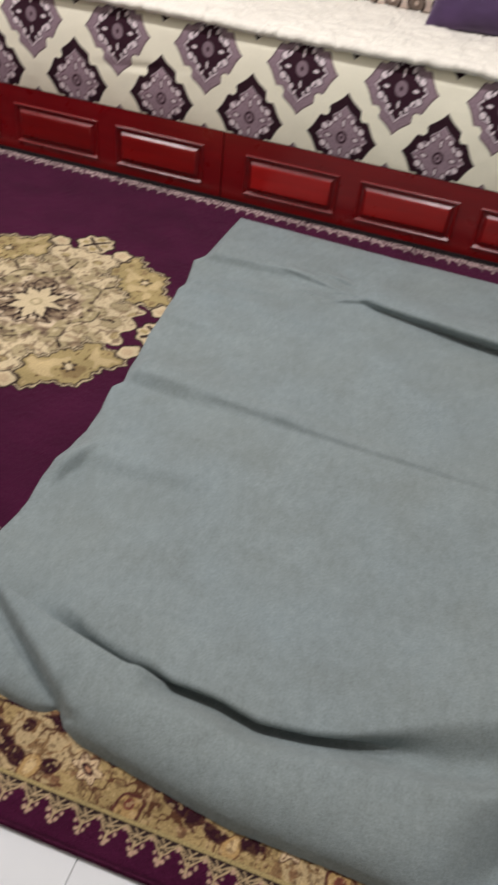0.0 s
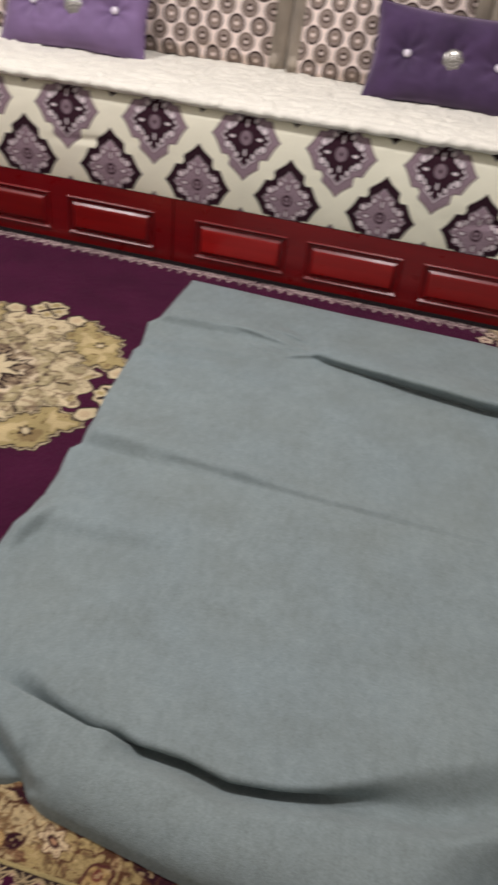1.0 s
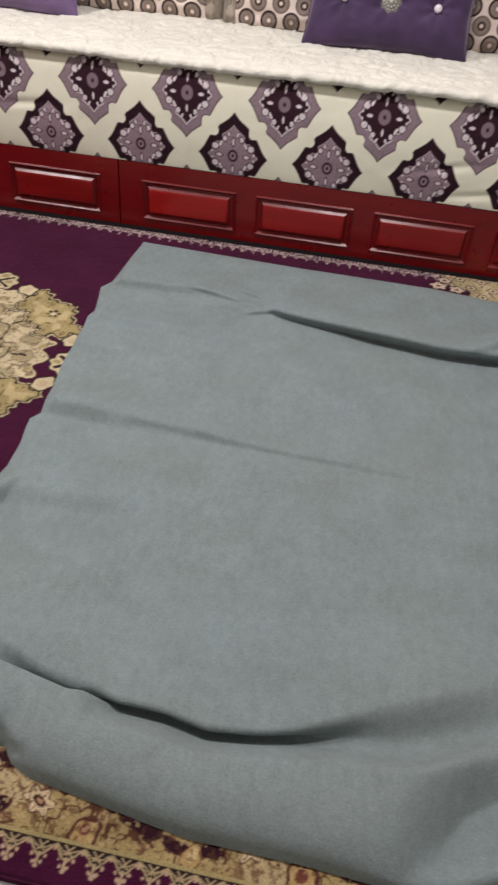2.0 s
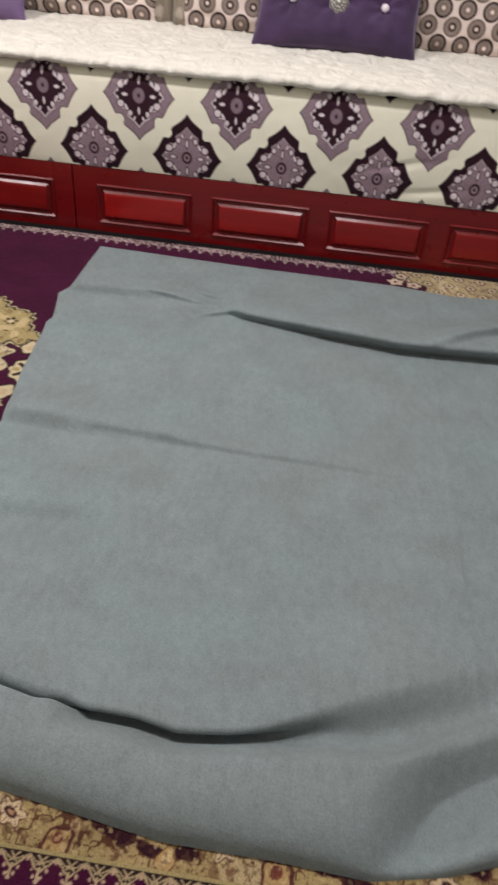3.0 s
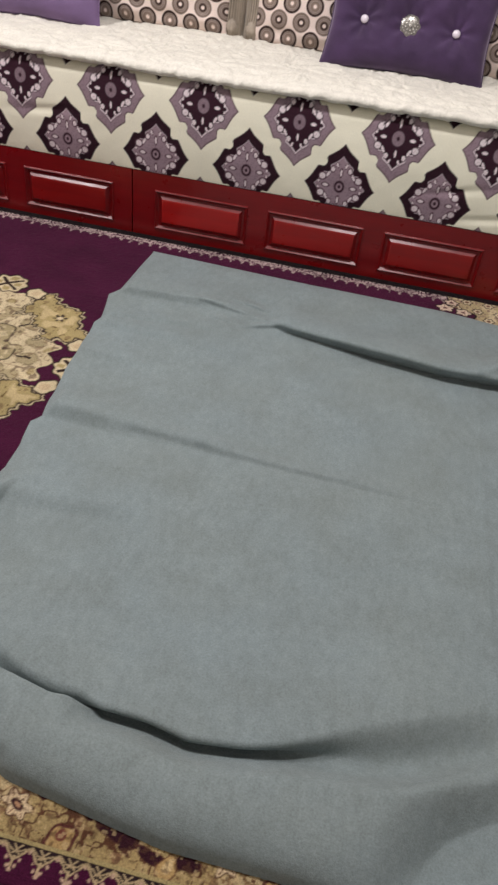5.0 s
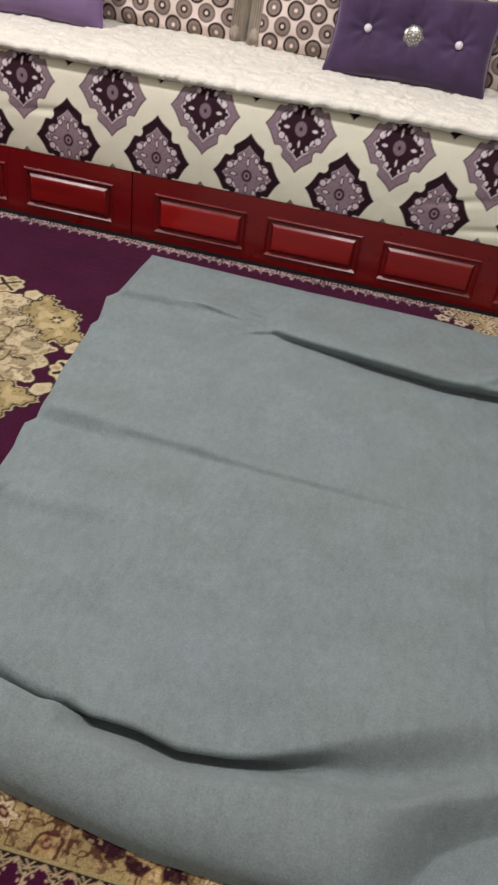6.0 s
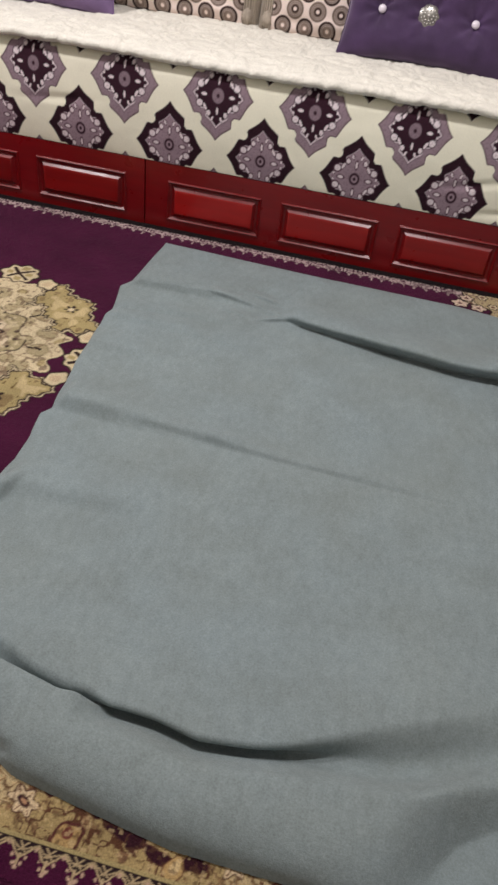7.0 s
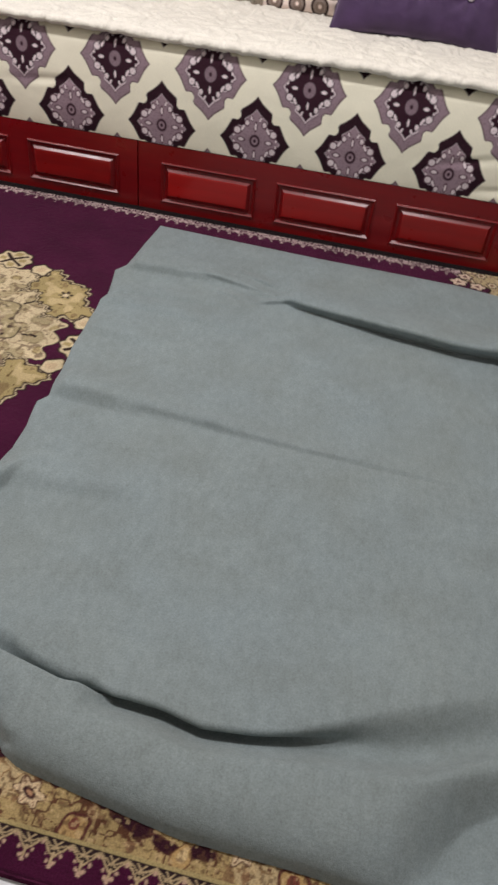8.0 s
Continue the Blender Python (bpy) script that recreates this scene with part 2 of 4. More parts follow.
def rug_medallion(c, X, Y):
    """The round gold medallion: star, rings, four cartouches and four cross flowers."""
    wx, wy = vnoise(X * 34, Y * 34, 13) - 0.5, vnoise(X * 34 + 7, Y * 34, 17) - 0.5
    x, y = (X - RUG_CX + 0.010 * wx) / 1.010, (Y - RUG_CY + 0.010 * wy) / 1.025
    r, th = np.hypot(x, y), np.arctan2(y, x)
    wob = (vnoise(X * 60, Y * 60, 3) - 0.5)
    px = 0.003
    # cream body with a toothed rim
    rim = 0.246 + 0.012 * np.cos(24 * th) + 0.008 * wob
    a4 = np.mod(th + math.pi / 4, math.pi / 2) - math.pi / 4          # angle from the nearest axis
    side = np.abs(np.cos(th)) > np.abs(np.sin(th))
    rim = rim + np.where(side, 0.0, 0.03) * (np.abs(a4) < 0.5)
    c = put(c, soft_mask(r - rim - 0.004, px), DARK)
    c = put(c, soft_mask(r - rim, px), CREAM)
    # gold blotches on the body, outlined
    for n, rad, size, phase, col in ((16, 0.198, 0.024, 0.2, OLIVE), (16, 0.232, 0.011, 0.0, GOLD), (12, 0.158, 0.015, 0.1, OLIVE)):
        a = np.mod(th + phase, 2 * math.pi / n) - math.pi / n
        d = np.hypot((r - rad) * 1.15, a * rad) + 0.008 * wob
        dash = smooth(0.35, 0.6, vnoise(X * 130, Y * 130, 27))
        c = put(c, soft_mask(np.abs(d - size) - 0.0022, px) * dash * (r < rim - 0.004), srgb(92, 72, 60))
        c = put(c, soft_mask(d - size + 0.001, 0.006) * (r < rim - 0.004) * 0.8, col)
    curl = np.abs(vnoise(X * 62, Y * 62, 19) - 0.5)
    c = put(c, (r < rim - 0.006) * soft_mask(curl - 0.03, 0.02) * 0.55, srgb(120, 92, 70))
    c = put(c, (r < rim - 0.006) * smooth(0.74, 0.80, vnoise(X * 85, Y * 85, 23)) * 0.7, srgb(92, 72, 58))
    # dark dashes between the blotches
    a = np.mod(th + 0.39, 2 * math.pi / 8) - math.pi / 8
    c = put(c, (np.abs(a * r) < 0.0035) & (r > 0.165) & (r < 0.205), DARK)
    # gold dotted ring and mauve heart
    edge = 0.142 + 0.012 * np.cos(8 * th) + 0.006 * wob
    c = put(c, soft_mask(r - edge - 0.004, px), DARK)
    c = put(c, soft_mask(r - edge, px), OLIVE)
    a = np.mod(th, 2 * math.pi / 24) - math.pi / 24
    c = put(c, soft_mask(np.hypot(r - 0.128, a * 0.128) - 0.0045, px), DARK)
    edge = 0.110 + 0.010 * np.cos(8 * th + 1) + 0.02 * wob
    c = put(c, soft_mask(r - edge, px), MAUVE)
    blob = vnoise(X * 55, Y * 55, 11)
    c = put(c, (r < edge) * smooth(0.6, 0.7, blob), srgb(196, 178, 150))
    c = put(c, (r < edge) * smooth(0.28, 0.20, blob) * 0.8, srgb(96, 78, 64))
    # spiky dark star outline with a cream eight-pointed star
    star = 0.050 + 0.013 * np.cos(8 * th) + 0.004 * np.cos(24 * th)
    spikes = star + 0.014 + 0.009 * np.cos(32 * th) + 0.010 * wob
    c = put(c, soft_mask(r - spikes, px), DARK)
    c = put(c, soft_mask(np.abs(r - 0.088 - 0.008 * np.cos(16 * th)) - 0.0025, px) * smooth(0.3, 0.5, vnoise(X * 90, Y * 90, 35)), DARK * 1.5)
    c = put(c, soft_mask(r - star + 0.002, px), CREAM)
    c = put(c, soft_mask(r - 0.012, px), OLIVE)
    c = put(c, soft_mask(r - 0.007, px), CREAM)
    # worn mottling over the gold ring
    speck = vnoise(X * 95, Y * 95, 37)
    c = put(c, (r > 0.10) * (r < 0.15) * smooth(0.62, 0.75, speck) * 0.7, CREAM)
    c = put(c, (r > 0.10) * (r < 0.15) * smooth(0.30, 0.20, speck) * 0.7, srgb(96, 78, 66))
    # four gold cartouches on the diagonals
    a = np.mod(th, math.pi / 2) - math.pi / 4
    s, t = a * 0.27, r - 0.270
    lobes = 0.010 * np.cos(s * 62) + 0.004 * np.cos(s * 260)
    d = np.maximum(np.abs(s) - 0.108 + 0.25 * np.abs(t - 0.01) - 0.006 * np.cos(t * 160), np.abs(t + 0.4 * np.abs(s) ** 1.5) - 0.052 - lobes)
    jag = 0.006 * (vnoise(X * 150, Y * 150, 29) - 0.5)
    c = put(c, soft_mask(d - 0.010 + jag, px), DARK)
    c = put(c, soft_mask(d - 0.006 + jag, px), CREAM)
    c = put(c, soft_mask(d - 0.002 + jag, px), DARK * 0.9)
    c = put(c, soft_mask(d + 0.004 + jag, px), GOLD)
    flecks = vnoise(X * 120 + 3, Y * 120, 33)
    c = put(c, soft_mask(d + 0.010, px) * smooth(0.80, 0.86, flecks), srgb(98, 76, 46))
    inside = soft_mask(d + 0.012, px)
    spots = vnoise(X * 42 + 9, Y * 42, 21)
    c = put(c, inside * smooth(0.62, 0.72, spots), srgb(184, 164, 122))
    c = put(c, inside * smooth(0.20, 0.15, spots) * 0.7, srgb(120, 98, 68))
    f = np.hypot(s, t) - (0.013 + 0.005 * np.cos(6 * np.arctan2(t, s)))
    c = put(c, soft_mask(f, px), DARK)
    c = put(c, soft_mask(np.hypot(s, t) - 0.007, px), CREAM)
    # cross flowers on the axes, each between two small florets
    for s0, t0, size, cross in ((0, 0.310, 0.046, True), (0.094, 0.298, 0.024, False), (-0.094, 0.298, 0.024, False)):
        s, t = a4 * 0.31 - s0, r - t0
        ang = np.arctan2(t, s)
        d = np.hypot(s, t * 1.15) - size * (1 + 0.10 * np.cos((8 if cross else 5) * ang))
        c = put(c, soft_mask(d - 0.006, px), DARK)
        c = put(c, soft_mask(d, px), CREAM)
        if cross:
            arm = np.minimum(np.abs(s - t), np.abs(s + t)) - 0.0055
            c = put(c, soft_mask(arm, px) * (np.hypot(s, t) < size * 0.85), DARK)
            c = put(c, soft_mask(np.minimum(np.abs(s), np.abs(t)) - 0.006, px) * (np.hypot(s, t) < size * 0.8) * (np.hypot(s, t) > 0.4 * size), GOLD)
        else:
            c = put(c, soft_mask(np.hypot(s, t) - size * 0.45, px), srgb(186, 164, 132))
    return c


def floral(c, X, Y, mask, seed):
    """Dense gold floral ground: curls, plum buds and pale rosettes."""
    c = put(c, mask, GOLD)
    n = fnoise(X * 17, Y * 17, seed, 2)
    c = put(c, mask * smooth(0.58, 0.68, n) * 0.7, CREAM)
    curl = np.abs(fnoise(X * 34, Y * 34, seed + 5, 2) - 0.5)
    c = put(c, mask * soft_mask(curl - 0.024, 0.012) * smooth(0.42, 0.52, vnoise(X * 48, Y * 48, seed + 3)), srgb(84, 58, 48))
    curl = np.abs(vnoise(X * 88, Y * 88, seed + 9) - 0.5)
    c = put(c, mask * soft_mask(curl - 0.035, 0.02) * smooth(0.4, 0.55, vnoise(X * 22, Y * 22, seed + 12)), srgb(104, 74, 58))
    c = put(c, mask * smooth(0.72, 0.80, vnoise(X * 60, Y * 60, seed + 15)), srgb(92, 52, 52))
    return c


def rosettes(c, X, Y, mask, px0, py0, dx, dy, size, outer, inner, petals):
    row = np.round((Y - py0) / dy)
    x = np.mod(X - px0 + row * dx / 2 + dx / 2, dx) - dx / 2
    y = Y - py0 - row * dy
    r, th = np.hypot(x, y), np.arctan2(y, x)
    edge = size * (1 + 0.2 * np.cos(petals * th))
    c = put(c, mask * soft_mask(r - edge - 0.004, 0.003), DARK)
    c = put(c, mask * soft_mask(r - edge, 0.003), outer)
    return put(c, mask * soft_mask(r - size * 0.45, 0.003), inner)


def rug_field(X, Y):
    c = np.broadcast_to(PURPLE, X.shape + (3,)).copy()
    c = c * (0.88 + 0.24 * fnoise(X * 9, Y * 30, 2, 2))[..., None]
    c = rug_medallion(c, X, Y)
    # dark guard at the rim of the field, blackened for the bench's shade
    for y0, s in ((-0.036, 1), (FIELD_Y0 + 0.012, -1)):
        c = put(c, ((Y - y0) * s > 0).astype(float), srgb(15, 10, 9))
    # crochet-like pale lace: a run of trefoils on a thread
    P = 0.0320
    jag = 0.0070 * (vnoise(X * 240, Y * 240, 8) - 0.5)
    for y0, s in ((-0.050, 1), (FIELD_Y0 + 0.022, -1)):
        d, u = (Y - y0 + 0.002 * (vnoise(X * 70, 0 * Y, 12) - 0.5)) * s / 1.75, np.mod(X + 0.006 * vnoise(X * 40, 0 * Y, 14), P) - P / 2
        pale = srgb(170, 150, 146) * (0.45 + 0.8 * vnoise(X * 120, Y * 120, 10))[..., None]
        c = put(c, soft_mask(np.abs(d - 0.004 - 0.002 * np.cos(u * 4 * math.pi / P)) - 0.0010 + jag, 0.0012), pale)
        for bx, by, br in ((0, -0.003, 0.0044), (0.0076, 0.000, 0.0034), (-0.0076, 0.000, 0.0034), (0, -0.0095, 0.0026), (P / 2, 0.002, 0.0034), (-P / 2, 0.002, 0.0034), (0.0058, 0.0078, 0.0030), (-0.0058, 0.0078, 0.0030), (P / 2, 0.0115, 0.0028), (-P / 2, 0.0115, 0.0028), (0, 0.0125, 0.0026)):
            c = put(c, soft_mask(np.hypot(u - bx, d - by) - 1.10 * br + jag, 0.0012), pale)
        c = put(c, soft_mask(np.hypot(u, d + 0.003) - 0.0018, 0.0012), srgb(96, 66, 78))
    # gold corner pieces
    for sx in (1, -1):
        for y0, s in ((FIELD_Y1 - 0.012, 1), (FIELD_Y0 + 0.012, -1)):
            x, d = (X - RUG_CX) * sx, (y0 - Y) * s
            edge = 1.175 + 0.9 * np.maximum(d, 0) + 0.016 * np.cos(d * 90) + 0.012 * np.cos(x * 55)
            m = soft_mask(edge - x, 0.004) * (d > -0.012)
            c = put(c, soft_mask(edge - x - 0.008, 0.004) * (d > -0.012), DARK)
            c = put(floral(c, X * 1.9, Y * 1.9, m, 31), m * 0.3, srgb(214, 196, 160))
            c = rosettes(c, X, Y, m, 0.02, -0.09, 0.062, 0.046, 0.0105, srgb(206, 188, 156), srgb(112, 80, 62), 6)
    # pale florets at the corner tip
    for fx, fy, size in ((1.043, -0.103, 0.020), (1.060, -0.066, 0.016), (1.095, -0.112, 0.018)):
        dx, dy = X - fx, (Y - fy) * 1.2
        r, th = np.hypot(dx, dy), np.arctan2(dy, dx)
        lobe = size * (1 + 0.22 * np.cos(5 * th + fx * 40))
        c = put(c, soft_mask(r - lobe - 0.005, 0.002), DARK)
        c = put(c, soft_mask(r - lobe, 0.002), srgb(208, 186, 164))
        c = put(c, soft_mask(np.abs(np.sin(2.5 * th + fx * 20)) * r - 0.0016, 0.0012) * (r < lobe) * (r > 0.005), srgb(120, 84, 74))
        c = put(c, soft_mask(r - 0.005, 0.002), srgb(96, 58, 58))
    return c


def rug_border(X, Y):
    """Near border: purple edge, branched teeth, thin gold line and a floral band."""
    c = np.broadcast_to(PURPLE, X.shape + (3,)).copy()
    c = c * (0.85 + 0.3 * fnoise(X * 14, Y * 40, 3, 2))[..., None]
    T, pale, grey = 0.0372, srgb(178, 148, 126), srgb(172, 150, 116)
    v = Y - RUG_Y0 - 0.058                                   # 0 at the gold line, less towards the edge
    jag = 0.0026 * (vnoise(X * 230, Y * 230, 44) - 0.5)
    wander = 0.004 * (vnoise(X * 30, Y * 0, 45) - 0.5)
    xm = np.mod(X + wander, T) - T / 2
    zz = np.abs(xm) / (T / 2)
    zone = v < 0
    low = -0.005 - 0.019 * (1 - zz)
    c = put(c, zone * soft_mask(low - v + jag, 0.0015), srgb(42, 30, 32))
    c = put(c, zone * soft_mask(np.abs(v - low + jag) - 0.0012, 0.0012), grey)
    inner = -0.004 - 0.010 * (1 - zz)
    c = put(c, zone * soft_mask(np.abs(v - inner + jag) - 0.0009, 0.0010), grey * 0.9)
    for lean, hi, lo in ((0.9, -0.003, -0.016), (-0.9, -0.003, -0.016)):
        c = put(c, zone * soft_mask(np.abs(xm + lean * (v + 0.010)) - 0.0010, 0.0010) * (v < hi) * (v > lo), grey * 0.9)
    c = put(c, zone * soft_mask(np.abs(xm) - 0.0011, 0.001) * (v < -0.018) * (v > -0.031), grey)
    for bx, bv, br in ((0.0, -0.0345, 0.0030), (0.0046, -0.0300, 0.0026), (-0.0046, -0.0300, 0.0026), (0.0095, -0.0215, 0.0022), (-0.0095, -0.0215, 0.0022), (T / 2, -0.0095, 0.0020), (-T / 2, -0.0095, 0.0020)):
        c = put(c, zone * soft_mask(np.hypot(xm - bx, v - bv) - 0.8 * br + jag, 0.0012), pale)
    c = put(c, (np.abs(v - 0.002) < 0.0030).astype(float), GOLD)
    band = (v > 0.005).astype(float)
    c = floral(c, X, Y, band, 41)
    c = put(c, band * 0.45, srgb(158, 130, 88))
    wx, wy = X + 0.010 * (vnoise(X * 44, Y * 44, 47) - 0.5), Y + 0.010 * (vnoise(X * 44 + 5, Y * 44, 49) - 0.5)
    # fine brown scrolls over the whole band
    scroll = np.abs(vnoise(X * 96, Y * 96, 52) - 0.5)
    c = put(c, band * soft_mask(scroll - 0.035, 0.02) * smooth(0.35, 0.5, vnoise(X * 30, Y * 30, 53)), srgb(88, 58, 42))
    REPEAT = 0.290
    x0 = np.mod(wx - 0.441 + REPEAT / 2, REPEAT) - REPEAT / 2
    wrap = lambda off: np.mod(x0 - off + REPEAT / 2, REPEAT) - REPEAT / 2
    plum, tan, pale_tan = srgb(50, 25, 32), srgb(168, 138, 92), srgb(194, 168, 124)

    def leaf(col, d):
        col = put(col, band * soft_mask(d - 0.16, 0.12), srgb(78, 48, 40))
        return put(col, band * soft_mask(d, 0.12), plum)

    # plum clouds of leaves between the flowers
    for off, oy, rx, ry in ((-0.078, -1.735, 0.026, 0.014), (-0.052, -1.748, 0.016, 0.011), (-0.103, -1.726, 0.018, 0.010), (-0.030, -1.709, 0.009, 0.009), (0.112, -1.712, 0.020, 0.010), (0.020, -1.693, 0.022, 0.010)):
        x, y = wrap(off), wy - oy
        c = leaf(c, np.hypot(x / rx, y / ry) - 1 + 0.7 * (vnoise(X * 90, Y * 90, 55) - 0.5))
    # tan tulips with plum wings, their tips on the gold line
    x, y = wrap(0.0), wy + 1.764
    c = leaf(c, np.hypot((np.abs(x) - 0.024) / 0.014, (y - 0.002 - 0.25 * np.abs(x)) / 0.009) - 1)
    drop = np.hypot(x / (0.013 - 0.35 * np.clip(y, -0.01, 0.02)), y / 0.016) - 1
    c = put(c, band * soft_mask(drop - 0.15, 0.1), srgb(96, 62, 44))
    c = put(c, band * soft_mask(drop, 0.1), tan)
    c = put(c, band * soft_mask(drop + 0.5, 0.2), pale_tan)
    # pale rosettes with a plum eye
    for off, oy, size, n in ((0.073, -1.738, 0.0155, 6), (-0.125, -1.705, 0.013, 5)):
        x, y = wrap(off), wy - oy
        r, th = np.hypot(x, y), np.arctan2(y, x)
        edge = size * (1 + 0.24 * np.cos(n * th))
        c = put(c, band * soft_mask(r - edge - 0.0025, 0.002), srgb(74, 46, 38))
        c = put(c, band * soft_mask(r - edge, 0.002), srgb(198, 174, 140))
        c = put(c, band * soft_mask(np.abs(np.sin(n * th / 2)) * r - 0.0012, 0.001) * (r < edge) * (r > 0.4 * size), srgb(120, 86, 66))
        c = put(c, band * soft_mask(r - 0.44 * size, 0.002), plum)
        c = put(c, band * soft_mask(r - 0.16 * size, 0.002), srgb(170, 130, 100))
    # tan buds in a dark calyx
    x, y = wrap(0.147), wy + 1.763
    bud = np.hypot(x / 0.016, y / 0.015) - 1 + 0.15 * np.cos(4 * np.arctan2(y, x))
    c = put(c, band * soft_mask(bud - 0.30, 0.12), srgb(84, 46, 42))
    c = put(c, band * soft_mask(bud, 0.12), tan)
    c = put(c, band * soft_mask(np.hypot(x / 0.007, (y - 0.004) / 0.008) - 1, 0.2), srgb(110, 62, 52))
    # worn pile: small dark and pale flecks
    fleck = vnoise(X * 190, Y * 190, 57)
    c = put(c, band * smooth(0.66, 0.80, fleck) * 0.6, srgb(82, 56, 42))
    c = put(c, band * smooth(0.26, 0.16, fleck) * 0.5, srgb(192, 166, 124))
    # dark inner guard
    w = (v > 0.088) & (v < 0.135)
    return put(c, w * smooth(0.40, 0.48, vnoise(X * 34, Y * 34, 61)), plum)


def spans(*pieces):
    """Grid lines: (start, end, step) one after another."""
    out = [np.arange(a, b - 1e-9, s) for a, b, s in pieces]
    return np.concatenate(out + [[pieces[-1][1]]])


def rug():
    top = tagged(new("rug"), "purple pile rug with gold medallion and floral border on the tiles", "rug")
    xs = spans((RUG_X0, -0.80, 0.02), (-0.80, 0.33, 0.0031), (0.33, 0.96, 0.015), (0.96, 1.50, 0.0034), (1.50, RUG_X1, 0.02))
    ys = spans((FIELD_Y0, -0.145, 0.0031))
    X, Y = np.meshgrid(xs, ys)
    Z = 0.0012 * vnoise(X * 160, Y * 160, 5)
    part("field", sheet("field", X, Y, Z, rug_field(X, Y)), M["rug"], top, "purple pile with a gold medallion")
    X, Y = np.meshgrid(spans((RUG_X0, -0.80, 0.006), (-0.80, 1.50, 0.0018), (1.50, RUG_X1, 0.006)), spans((-0.145, FIELD_Y1, 0.0018)))
    Z = 0.0012 * vnoise(X * 160, Y * 160, 5)
    part("lace_edge", sheet("lace_edge", X, Y, Z, rug_field(X, Y)), M["rug"], top, "purple pile edged with pale woven lace")
    xs = spans((RUG_X0, 0.30, 0.009), (0.30, 1.40, 0.0018), (1.40, RUG_X1, 0.009))
    ys = spans((RUG_Y0, -1.650, 0.0018), (-1.650, FIELD_Y0, 0.009))
    X, Y = np.meshgrid(xs, ys)
    Z = 0.0012 * vnoise(X * 160, Y * 160, 5) - 0.010 * (1 - smooth(0, 0.008, Y - RUG_Y0))
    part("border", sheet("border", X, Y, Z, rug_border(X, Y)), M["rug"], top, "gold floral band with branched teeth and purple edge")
    X, Y = np.meshgrid(np.linspace(RUG_X0, RUG_X1, 500), np.linspace(FIELD_Y1, RUG_Y1, 60))
    # dark ground, painted near black to include the shade under the bench
    c = np.broadcast_to(srgb(15, 10, 9), X.shape + (3,)).copy()
    c = floral(c, X, Y, ((Y > 0.03) & (Y < 0.26)).astype(float), 43)
    c = put(c, (Y > 0.26).astype(float), PURPLE)
    part("far_border", sheet("far_border", X, Y, 0 * X, c), M["rug"], top)
    part("backing", box_bm(RUG_X0, RUG_X1, RUG_Y0 + 0.002, RUG_Y1, FLOOR_Z, -0.003), M["binding"], top, bevel=0.003)


rug()

# ---- the grey cloth spread on the rug ----
CLOTH_L = ((-1.812, 0.23), (-1.50, 0.165), (-1.438, 0.182), (-1.339, 0.191), (-1.28, 0.184), (-1.227, 0.181), (-1.192, 0.190), (-1.13, 0.198), (-1.056, 0.191), (-0.979, 0.179), (-0.955, 0.194), (-0.862, 0.186), (-0.777, 0.171), (-0.604, 0.161), (-0.557, 0.154), (-0.528, 0.163), (-0.46, 0.15), (-0.402, 0.137), (-0.36, 0.159), (-0.122, 0.165))
CLOTH_N = ((0.10, -1.62), (0.25, -1.668), (0.347, -1.685), (0.40, -1.691), (0.426, -1.686), (0.438, -1.668), (0.452, -1.696), (0.487, -1.712), (0.575, -1.724), (0.72, -1.744), (0.874, -1.744), (0.995, -1.749), (1.10, -1.727), (1.24, -1.675), (1.45, -1.599), (2.0, -1.619))
CLOTH_F = ((0.15, -0.106), (0.40, -0.118), (0.65, -0.130), (0.90, -0.132), (1.04, -0.134), (1.20, -0.156), (1.36, -0.142), (2.0, -0.15))
FOLD_FAR = ((0.5, -0.396), (0.604, -0.408), (0.733, -0.443), (0.857, -0.466), (1.037, -0.492), (1.212, -0.485), (1.34, -0.477), (1.9, -0.464))
FOLD_NEAR = ((0.2, -1.512), (0.382, -1.563), (0.504, -1.588), (0.558, -1.585), (0.648, -1.588), (0.713, -1.600), (0.778, -1.591), (0.851, -1.577), (0.915, -1.562), (1.011, -1.527), (1.139, -1.467), (1.251, -1.412), (1.6, -1.262))

HOLLOW = ((0.93, -1.735), (0.99, -1.698), (1.035, -1.655), (1.1, -1.602), (1.18, -1.548), (1.25, -1.518), (1.6, -1.410))


def along(table, x):
    """A smoothed line through a few places."""
    a = np.array(table)
    out = 0
    for dx, w in ((-0.006, 0.25), (0, 0.5), (0.006, 0.25)):
        out = out + w * np.interp(x + dx, a[:, 0], a[:, 1])
    return out


